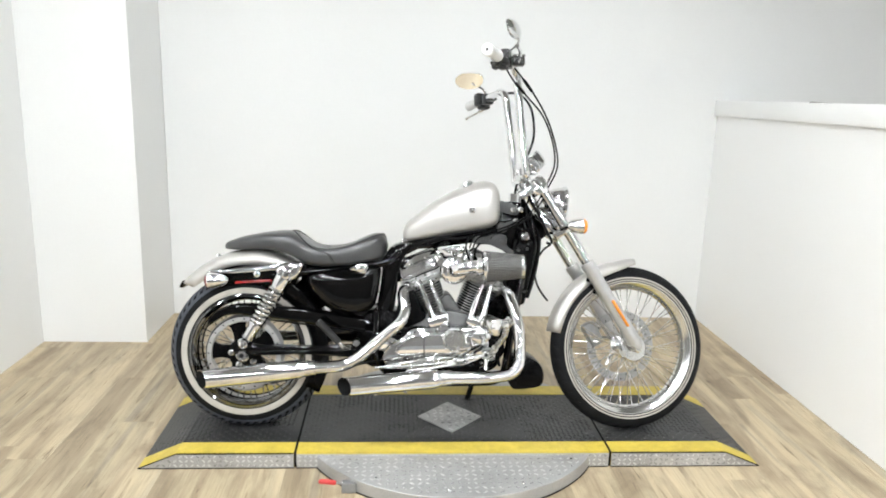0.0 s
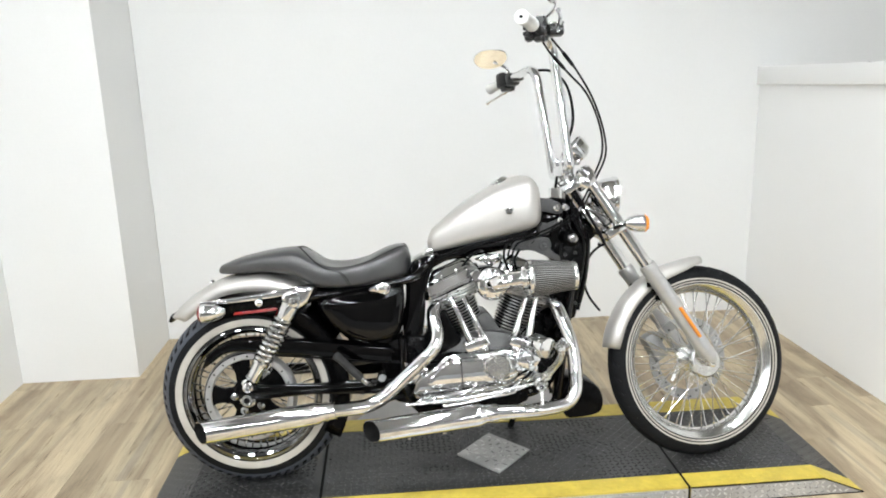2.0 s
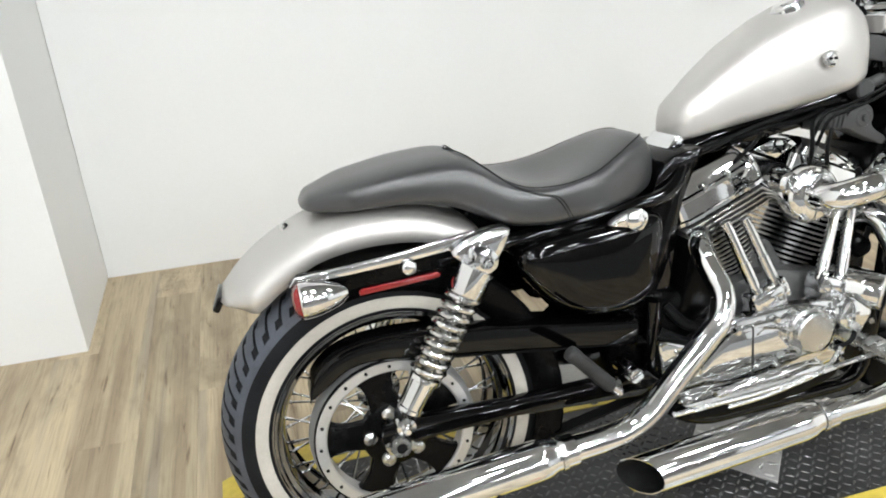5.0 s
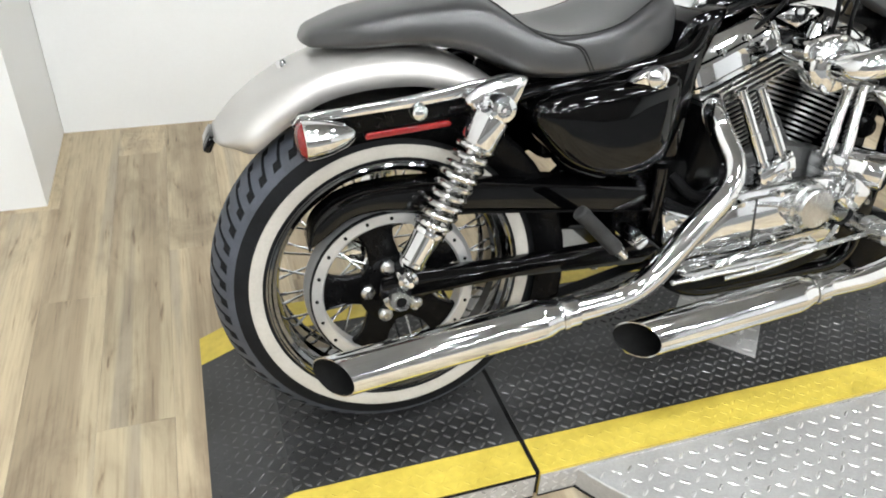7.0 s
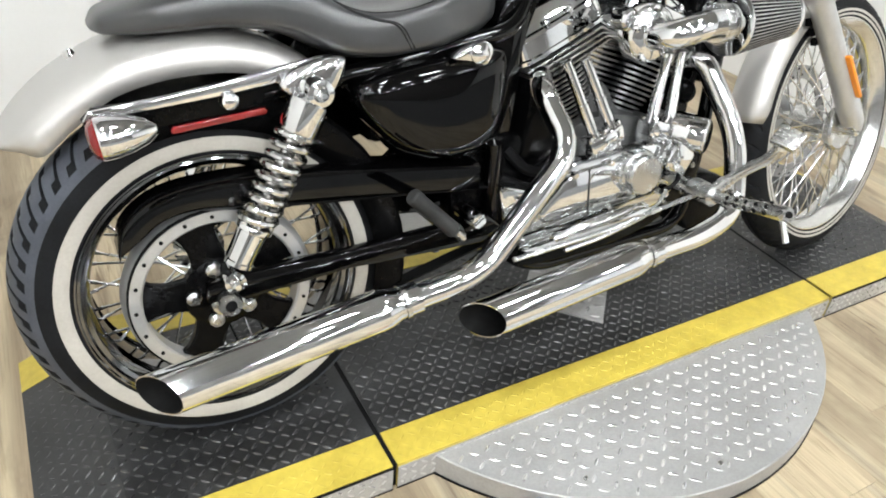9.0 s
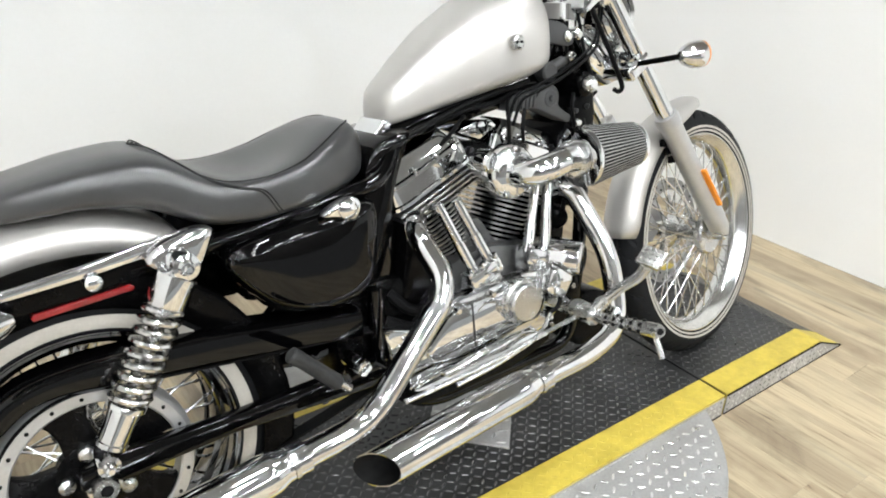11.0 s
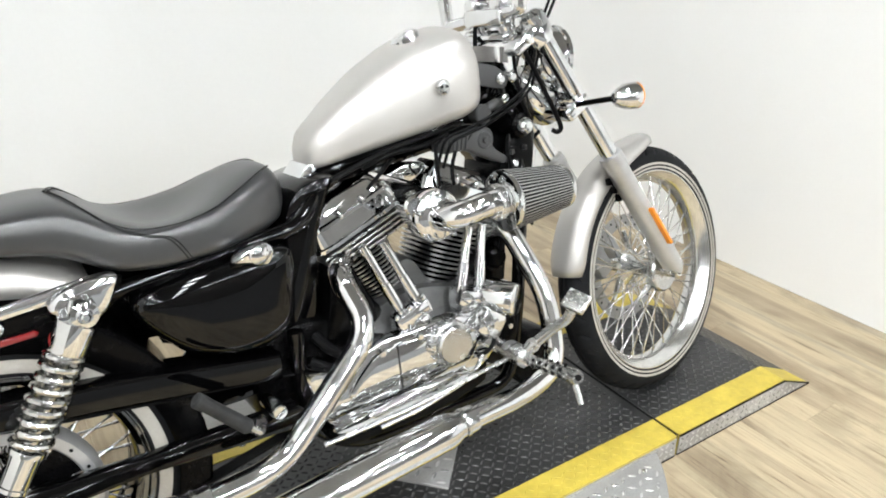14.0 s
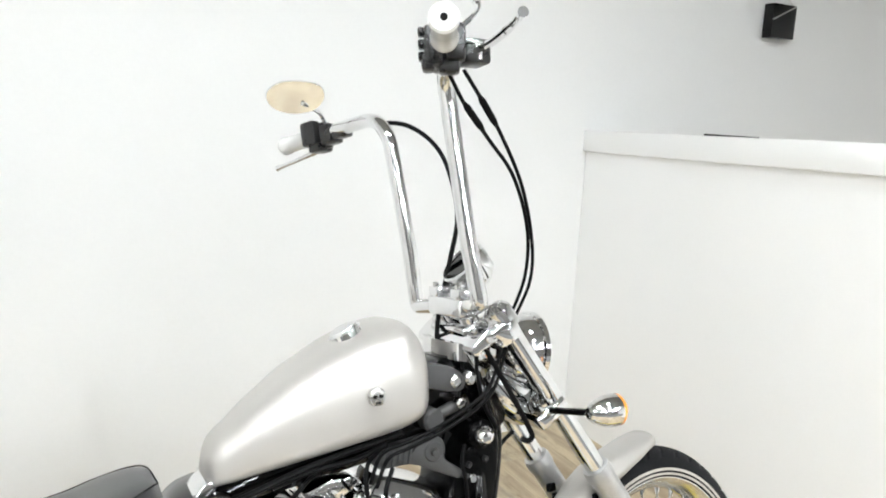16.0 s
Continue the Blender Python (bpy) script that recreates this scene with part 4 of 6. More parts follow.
bm = B()
plate(bm, [(0.585, 0.700), (0.62, 0.722), (0.75, 0.745), (0.97, 0.785), (1.02, 0.80), (1.02, 0.755), (0.90, 0.722), (0.75, 0.700), (0.66, 0.690), (0.61, 0.665)], -0.052, 0.052, 0.010)
part("frame_spine", bm, GLOSS, bike, "black frame spine under the tank")
bm = B()
plate(bm, smooth_poly([(0.935, 0.33), (0.94, 0.46), (0.965, 0.55), (1.02, 0.60), (1.05, 0.52), (1.035, 0.36), (0.99, 0.30)], 3), -0.06, 0.06, 0.010)
part("front_engine_mount", bm, SATIN, bike, "black front engine mount and bracket")
bm = B()
lathe(bm, [(0, -0.105), (0.018, -0.104), (0.024, -0.096), (0.025, -0.05), (0, -0.05)], (0.995, 0, 0.468), (0, 1, 0), 18)
part("mount_bushing", bm, SATIN, bike)
bm = B()
plate(bm, smooth_poly([(0.44, 0.25), (0.43, 0.40), (0.50, 0.45), (0.60, 0.43), (0.62, 0.30), (0.58, 0.22)], 3), -0.105, 0.10, 0.012)
part("gearbox_case", bm, SATIN, bike, "black gearbox and sprocket cover")
bm = B()
plate(bm, [(0.50, 0.375), (0.585, 0.345), (0.555, 0.30), (0.512, 0.30)], -0.150, -0.10, 0.006)
part("sprocket_cover", bm, CHROME, bike, "chrome sprocket cover corner")
bm = B()
plate(bm, smooth_poly([(0.300, 0.34), (0.295, 0.40), (0.33, 0.455), (0.45, 0.475), (0.47, 0.36), (0.40, 0.325)], 3), -0.085, -0.060, 0.004)
part("frame_gusset", bm, GLOSS, bike, "gloss black frame gusset ahead of the rear wheel")
bm = B()
plate(bm, smooth_poly([(0.19, 0.46), (0.19, 0.58), (0.23, 0.635), (0.34, 0.63), (0.36, 0.54), (0.35, 0.45)], 3), 0.050, 0.075, 0.004)
part("battery_side", bm, SATIN, bike, "black battery case side")
frame_tube("backbone", [(1.06, 0, 0.84), (0.95, 0, 0.80), (0.60, 0, 0.70)], 0.026, "gloss black frame backbone")
bm = B()
plate(bm, [(0.985, 0.80), (0.998, 0.885), (1.055, 0.888), (1.085, 0.82), (1.115, 0.74), (1.10, 0.655), (1.02, 0.67), (0.98, 0.72)], -0.045, 0.045, 0.006)
part("neck_gusset", bm, GLOSS, bike, "black neck gusset")
bm = B()
plate(bm, smooth_poly([(0.960, 0.889), (0.982, 0.888), (1.016, 0.881), (1.043, 0.866), (1.053, 0.849), (1.040, 0.832), (0.98, 0.844), (0.955, 0.850)], 3), -0.088, -0.070, 0.003)
part("tank_bracket", bm, GREYPLASTIC, bike, "dark grey tank mounting bracket")
for x, z, r in ((1.031, 0.852, 0.0115), (1.061, 0.854, 0.0115), (1.041, 0.811, 0.010)):
    bm = B()
    lathe(bm, [(0, -0.098), (r * 0.6, -0.098), (r, -0.094), (r, -0.05), (0, -0.05)], (x, 0, z), (0, 1, 0), 14)
    part("bracket_bolt", bm, STEEL, bike)
bm = B()
tube(bm, [(1.000, -0.068, 0.789), (1.011, -0.070, 0.794), (1.040, -0.070, 0.803), (1.050, -0.070, 0.805)], [0.008, 0.011, 0.011, 0.008], 12)
part("wire_loom_sleeve", bm, GREYPLASTIC, bike, "dark grey loom sleeve")
bm = B()
lathe(bm, [(0, -0.082), (0.017, -0.082), (0.021, -0.078), (0.021, -0.03), (0, -0.03)], (0.992, 0, 0.783), (0, 1, 0), 22)
part("mount_rubber", bm, GREYPLASTIC, bike, "round grey tank mount rubber")
bm = B()
lathe(bm, [(0, -0.124), (0.010, -0.1225), (0.0165, -0.116), (0.0185, -0.106), (0.0185, -0.102), (0, -0.10)], (1.077, 0, 0.750), (0, 1, 0), 24)
plug = part("frame_plug", bm, CHROME, bike, "domed chrome frame cover")
bm = B()
lathe(bm, [(0.0, -0.104), (0.020, -0.104), (0.0265, -0.099), (0.0285, -0.090), (0.0285, -0.04), (0, -0.04)], (1.077, 0, 0.750), (0, 1, 0), 28)
part("boss", bm, SATIN, plug, "black round boss")
bm = B()
plate(bm, smooth_poly([(0.875, 0.738), (0.893, 0.746), (0.947, 0.752), (0.985, 0.757), (1.004, 0.750), (1.011, 0.731), (1.009, 0.713), (1.034, 0.693), (1.062, 0.678), (1.056, 0.662), (1.022, 0.678), (0.986, 0.695), (0.942, 0.714), (0.897, 0.714), (0.878, 0.718)], 3), -0.085, -0.035, 0.004)
coil = part("coil_cover", bm, GREYPLASTIC, bike, "ribbed dark grey coil cover")
bm = B()
lathe(bm, [(0, -0.093), (0.0055, -0.0925), (0.007, -0.090), (0.0072, -0.0875), (0.016, -0.0875), (0.0185, -0.085), (0.0185, -0.07), (0, -0.07)], (0.986, 0, 0.730), (0, 1, 0), 24)
part("round_boss", bm, GREYPLASTIC, coil)
bm = B()
lathe(bm, [(0, -0.096), (0.006, -0.096), (0.009, -0.092), (0.009, -0.06), (0, -0.06)], (1.060, 0, 0.669), (0, 1, 0), 12)
part("cover_bolt", bm, CHROME, coil)
for k in range(6):
    bm = B()
    box(bm, (0.886 + k * 0.0105, -0.0865, 0.731), (0.005, 0.005, 0.027), 0.0012, Euler((0, 0.2, 0)).to_matrix().to_4x4())
    part("rib", bm, GREYPLASTIC, coil)
for x in (0.944, 0.950):
    bm = B()
    box(bm, (x, -0.0862, 0.738 + (x - 0.944)), (0.0022, 0.003, 0.010), 0.0006, Euler((0, 0.9, 0)).to_matrix().to_4x4())
    part("slot", bm, GAP, coil)

for pts in ([(1.100, -0.040, 0.85), (1.112, -0.055, 0.802), (1.122, -0.060, 0.738), (1.121, -0.060, 0.682), (1.104, -0.060, 0.60), (1.080, -0.060, 0.50)], [(1.125, -0.020, 0.80), (1.141, -0.035, 0.755), (1.143, -0.040, 0.704), (1.128, -0.040, 0.60), (1.10, -0.040, 0.50)]):
    bm = B()
    tube(bm, curve(pts, 6), 0.0105, 12)
    part("front_hose", bm, GLOSS, bike, "gloss black hose down the front of the frame")

# tank
TT = [(0.600, 0.756), (0.606, 0.777), (0.618, 0.801), (0.64, 0.816), (0.674, 0.846), (0.74, 0.895), (0.82, 0.938), (0.88, 0.961), (0.925, 0.968), (0.950, 0.964), (0.967, 0.952), (0.979, 0.931), (0.985, 0.903)]
TB = [(0.600, 0.726), (0.606, 0.722), (0.615, 0.720), (0.64, 0.723), (0.66, 0.727), (0.74, 0.741), (0.82, 0.755), (0.88, 0.766), (0.93, 0.776), (0.950, 0.782), (0.967, 0.790), (0.979, 0.806), (0.985, 0.835)]
TW = [(0.600, 0.022), (0.606, 0.040), (0.615, 0.052), (0.64, 0.060), (0.66, 0.067), (0.74, 0.089), (0.82, 0.107), (0.88, 0.119), (0.93, 0.121), (0.950, 0.117), (0.967, 0.108), (0.979, 0.088), (0.985, 0.058)]


def oval(w, lo, hi, x, n=48, e=3.1, flat=0.38):
    """A tank or seat section: slab sides low down, a rounder top."""
    zc, out = lo + (hi - lo) * flat, []
    for k in range(n):
        a = 2 * math.pi * k / n
        c, s = math.cos(a), math.sin(a)
        y = w * math.copysign(abs(c) ** (2 / e), c)
        z = zc + ((hi - zc) * s ** (2 / e) if s >= 0 else -(zc - lo) * abs(s) ** (2 / 5.0))
        out.append(V(x, y, z))
    return out


bm = B()
xs = [0.600, 0.606, 0.615, 0.63] + [0.64 + i * 0.018 for i in range(17)] + [0.940, 0.953, 0.963, 0.971, 0.977, 0.982, 0.985]
loft(bm, [oval(interp(TW, x), interp(TB, x), interp(TT, x), x, 48, 2.6) for x in sorted(xs)])
tank = part("fuel_tank", bm, PAINT, bike, "satin silver peanut fuel tank", sharp=60)
bm = B()
o, n = V(0.850, -0.020, 0.948), V(-0.42, 0.06, 0.90)
lathe(bm, [(0, 0.013), (0.018, 0.0125), (0.026, 0.010), (0.028, 0.006), (0.031, 0.004), (0.032, -0.006)], o, n, 32)
part("fuel_cap", bm, CHROME, tank, "round chrome fuel cap")
bm = B()
plate(bm, smooth_poly([(0.8665, 0.8385), (0.8555, 0.8405), (0.8515, 0.852), (0.8535, 0.864), (0.8655, 0.8685), (0.8775, 0.864), (0.8795, 0.852), (0.8755, 0.8405)], 4), -0.1300, -0.1180, 0.0035)
emb = part("tank_emblem", bm, POLISHED, tank, "small rounded chrome emblem on the tank side")
for x in (0.8605, 0.8715):
    bm = B()
    box(bm, (x, -0.1304, 0.8545), (0.0068, 0.0016, 0.0052), 0.0007)
    part("dark_inlay", bm, GAP, emb, "dark inlay bar")
bm = B()
box(bm, (0.8660, -0.1304, 0.8435), (0.0095, 0.0016, 0.0030), 0.0006)
part("dark_inlay", bm, GAP, emb, "dark inlay bar")
bm = B()
plate(bm, [(0.575, 0.705), (0.60, 0.735), (0.625, 0.735), (0.605, 0.70)], -0.045, 0.045, 0.004)
part("tank_tab", bm, CHROME, tank, "chrome rear tank tab")

# seat
ST = [(-0.110, 0.690), (-0.098, 0.708), (-0.034, 0.731), (0.062, 0.750), (0.130, 0.757), (0.172, 0.756), (0.20, 0.740), (0.234, 0.716), (0.277, 0.702), (0.331, 0.702), (0.396, 0.719), (0.450, 0.742), (0.495, 0.753), (0.520, 0.750), (0.535, 0.730), (0.541, 0.703)]
SB = [(-0.110, 0.684), (-0.098, 0.677), (-0.034, 0.676), (0.062, 0.680), (0.130, 0.670), (0.166, 0.657), (0.20, 0.637), (0.238, 0.622), (0.30, 0.618), (0.40, 0.622), (0.487, 0.633), (0.520, 0.648), (0.535, 0.675), (0.541, 0.69)]
SW = [(-0.110, 0.025), (-0.098, 0.060), (-0.034, 0.103), (0.062, 0.119), (0.130, 0.125), (0.172, 0.130), (0.234, 0.142), (0.30, 0.152), (0.396, 0.145), (0.450, 0.128), (0.495, 0.108), (0.520, 0.092), (0.535, 0.070), (0.541, 0.04)]
bm = B()
xs = sorted([-0.110, -0.105, -0.098, -0.085] + [-0.07 + i * 0.0195 for i in range(30)] + [0.512, 0.520, 0.528, 0.535, 0.541])
rings = []
for x in xs:
    w, lo, hi = interp(SW, x), interp(SB, x), interp(ST, x)
    dish = 0.020 * math.exp(-((x - 0.33) / 0.085) ** 2)
    ring = oval(w, lo, hi, x, 48, 3.1, 0.42)
    for p in ring:
        if p.z > lo + (hi - lo) * 0.5:
            p.z -= dish * (1 - (p.y / w) ** 2)
            p.z += dish * 0.6 * (abs(p.y) / w) ** 2
        p.y += tail_shift(x)
    rings.append(ring)
loft(bm, rings)
seat = part("seat", bm, VINYL, bike, "smooth black vinyl two-up seat", sharp=60)
sm = seat.modifiers.new("soft", "SUBSURF")
sm.levels = sm.render_levels = 1


def seat_point(x, deg, lift=0.0008):
    """A point on the seat's skin: 90 degrees is the top, 0 the side."""
    w, lo, hi = interp(SW, x), interp(SB, x), interp(ST, x)
    a = radians(deg)
    c, t = math.cos(a), math.sin(a)
    zc = lo + (hi - lo) * 0.42
    y = w * abs(c) ** (2 / 3.1)
    z = zc + ((hi - zc) * t ** (2 / 3.1) if t >= 0 else -(zc - lo) * abs(t) ** 0.4)
    if z > lo + (hi - lo) * 0.5:
        dish = 0.020 * math.exp(-((x - 0.33) / 0.085) ** 2)
        z += dish * (0.6 * (y / w) ** 2 - (1 - (y / w) ** 2))
    return V(x, y + lift * abs(c), z + lift * max(t, 0))


for s in (-1, 1):
    for line in (((0.158, 90), (0.175, 76), (0.20, 58), (0.235, 38), (0.275, 20), (0.31, 4), (0.335, -14)), ((0.164, 90), (0.181, 76), (0.206, 58), (0.241, 38), (0.281, 20), (0.316, 4), (0.341, -14)), ((0.20, 60), (0.23, 47), (0.27, 38), (0.33, 33), (0.39, 35), (0.44, 41), (0.49, 52), (0.52, 66), (0.533, 90))):
        bm = B()
        tube(bm, [V(p.x, s * p.y + tail_shift(p.x), p.z) for p in curve([seat_point(x, a) for x, a in line], 5)], 0.0013, 6)
        part("seat_seam", bm, THREAD, seat, "stitched seam")

# side cover and tank behind it
poly = smooth_poly([(0.232, 0.582), (0.29, 0.604), (0.40, 0.616), (0.492, 0.622), (0.512, 0.60), (0.506, 0.53), (0.492, 0.474), (0.440, 0.448), (0.375, 0.450), (0.305, 0.478), (0.250, 0.535)], 5)
bm = B()
cx, cz = 0.385, 0.545
loft(bm, [[(cx + (x - cx) * k, y, cz + (z - cz) * k) for x, z in poly] for y, k in ((-0.10, 1.0), (-0.138, 1.0), (-0.150, 0.975), (-0.158, 0.93), (-0.164, 0.84), (-0.168, 0.66), (-0.170, 0.4), (-0.1705, 0.1))])
cover = part("side_cover", bm, GLOSS, bike, "gloss black oil tank side cover")
bm = B()
plate(bm, poly, 0.10, 0.158, 0.010)
part("side_cover", bm, GLOSS, bike, "gloss black side cover")
bm = B()
box(bm, (0.385, 0, 0.545), (0.22, 0.19, 0.15), 0.02)
part("battery_tray", bm, SATIN, bike, "black battery tray")
bm = B()
plate(bm, smooth_poly([(0.396, 0.618), (0.42, 0.632), (0.455, 0.640), (0.468, 0.624), (0.455, 0.602), (0.424, 0.611)], 4), -0.176, -0.150, 0.005)
lock = part("side_cover_latch", bm, CHROME, cover, "chrome side cover latch")
bm = B()
lathe(bm, [(0, -0.187), (0.009, -0.186), (0.017, -0.180), (0.018, -0.17)], (0.441, 0, 0.623), (0, 1, 0), 16)
part("cap", bm, CHROME, lock)

# passenger peg, right side
bm = B()
tube(bm, [(0.286, -0.231, 0.429), (0.288, -0.231, 0.427), (0.300, -0.231, 0.415), (0.302, -0.231, 0.413), (0.362, -0.229, 0.350), (0.365, -0.229, 0.347)], [0.010, 0.0135, 0.0135, 0.0125, 0.0135, 0.010], 16)
pg = part("passenger_peg", bm, GREYRUBBER, bike, "folded dark grey rubber passenger peg")
bm = B()
tube(bm, [(0.362, -0.229, 0.350), (0.380, -0.226, 0.332), (0.388, -0.21, 0.324), (0.41, -0.15, 0.315)], [0.007, 0.0085, 0.009, 0.010], 12)
part("peg_mount", bm, POLISHED, pg)
bm = B()
lathe(bm, [(0, -0.205), (0.012, -0.205), (0.015, -0.200), (0.015, -0.14), (0, -0.14)], (0.428, 0, 0.340), (0, 1, 0), 18)
part("pivot_cover", bm, CHROME, bike, "chrome swingarm pivot cover")
for x, z in ((0.365, 0.285), (0.415, 0.292), (0.315, 0.30)):
    bm = B()
    lathe(bm, [(0, -0.162), (0.008, -0.162), (0.010, -0.158), (0.010, -0.13), (0, -0.13)], (x, 0, z), (0, 1, 0), 6)
    part("frame_bolt", bm, STEEL, bike)

# ---- engine ----
CR = V(0.775, 0, 0.315)
bm = B()
plate(bm, smooth_poly([(0.62, 0.30), (0.63, 0.38), (0.66, 0.42), (0.70, 0.44), (0.775, 0.455), (0.86, 0.44), (0.93, 0.42), (0.985, 0.38), (0.985, 0.28), (0.92, 0.225), (0.75, 0.205), (0.64, 0.215)], 4), -0.10, 0.115, 0.012)
case = part("crankcase", bm, CYL, bike, "grey powder-coated crankcase")
bm = B()
plate(bm, smooth_poly([(0.525, 0.270), (0.548, 0.322), (0.60, 0.358), (0.64, 0.392), (0.72, 0.398), (0.80, 0.402), (0.88, 0.395), (0.925, 0.372), (0.938, 0.325), (0.905, 0.275), (0.84, 0.255), (0.70, 0.245), (0.57, 0.240)], 4), -0.168, -0.095, 0.012)
cam_cover = part("cam_cover", bm, CHROME, bike, "polished chrome cam cover")
bm = B()
plate(bm, smooth_poly([(0.575, 0.305), (0.605, 0.345), (0.65, 0.377), (0.74, 0.384), (0.80, 0.386), (0.86, 0.375), (0.875, 0.33), (0.84, 0.285), (0.74, 0.272), (0.62, 0.272)], 4), -0.178, -0.160, 0.007)
part("cover_crown", bm, CHROME, cam_cover, "raised chrome crown of the cover")
bm = B()
tube(bm, [(0.688, -0.1775, 0.274), (0.686, -0.1785, 0.30), (0.684, -0.1775, 0.380)], 0.0022, 6)
part("cover_seam", bm, COLLAR, cam_cover, "dark joint line")
bm = B()
plate(bm, smooth_poly([(0.535, 0.252), (0.60, 0.263), (0.72, 0.264), (0.82, 0.272), (0.86, 0.262), (0.80, 0.250), (0.66, 0.242), (0.56, 0.240)], 3), -0.184, -0.16, 0.004)
part("lower_trim", bm, CHROME, cam_cover, "chrome lower trim rail")
# black plate added so the gap under the cover stays dark
bm = B()
plate(bm, smooth_poly([(0.54, 0.238), (0.66, 0.240), (0.80, 0.248), (0.88, 0.258), (0.90, 0.225), (0.78, 0.195), (0.60, 0.192), (0.54, 0.205)], 3), -0.158, -0.10, 0.006)
part("gap_plate", bm, SATIN, case, "black plate filling the dark gap under the cam cover")
bm = B()
tube(bm, [(0.60, -0.19, 0.262), (0.66, -0.192, 0.270), (0.74, -0.192, 0.279), (0.80, -0.19, 0.286)], [0.006, 0.011, 0.011, 0.006], 12)
part("starter_rod", bm, CHROME, cam_cover)
bm = B()
lathe(bm, [(0.0, -0.208), (0.036, -0.207), (0.0395, -0.203), (0.0395, -0.190), (0.044, -0.187), (0.046, -0.18), (0.046, -0.15), (0, -0.15)], (0.802, 0, 0.354), (0, 1, 0), 40)
points = part("timer_cover", bm, POLISHED, cam_cover, "brushed round timer cover")
for k in range(22):
    a = 2 * math.pi * k / 22
    bm = B()
    box(bm, (0.802 + 0.0455 * math.cos(a), -0.176, 0.354 + 0.0455 * math.sin(a)), (0.004, 0.02, 0.007), 0.001, Euler((0, -a, 0)).to_matrix().to_4x4())
    part("knurl", bm, CHROME, points)
for x, z in ((0.56, 0.33), (0.65, 0.375), (0.735, 0.385), (0.74, 0.29), (0.90, 0.36), (0.885, 0.29), (0.60, 0.258)):
    bm = B()
    lathe(bm, [(0, -0.184), (0.005, -0.184), (0.007, -0.181), (0.007, -0.16), (0, -0.16)], (x, 0, z), (0, 1, 0), 10)
    part("cover_screw", bm, CHROME, cam_cover)
bm = B()
lathe(bm, [(0, 0.001), (0.031, 0.001), (0.034, -0.001), (0.036, -0.005), (0.039, -0.03), (0.040, -0.034), (0.041, -0.06), (0.041, -0.12), (0, -0.12)], (0.968, -0.192, 0.402), (0.48, -0.87, -0.04), 32)
part("oil_filter", bm, CHROME, bike, "chrome oil filter")
bm = B()
box(bm, (0.903, -0.172, 0.366), (0.066, 0.05, 0.058), 0.012, Euler((0, 0.6, 0)).to_matrix().to_4x4())
part("oil_pump_cover", bm, CHROME, bike, "chrome oil pump cover")
bm = B()
plate(bm, smooth_poly([(0.73, 0.42), (0.755, 0.50), (0.79, 0.51), (0.825, 0.46), (0.86, 0.42), (0.80, 0.40)], 3), -0.075, 0.075, 0.008)
part("cylinder_web", bm, CYL, case, "grey crankcase web between the cylinders")


bm = B()
plate(bm, smooth_poly([(0.575, 0.38), (0.585, 0.48), (0.60, 0.55), (0.625, 0.565), (0.645, 0.53), (0.672, 0.47), (0.695, 0.43), (0.66, 0.40)], 3), -0.108, -0.02, 0.006)
part("rear_mount_plate", bm, SATIN, case, "black engine mount behind the rear cylinder")


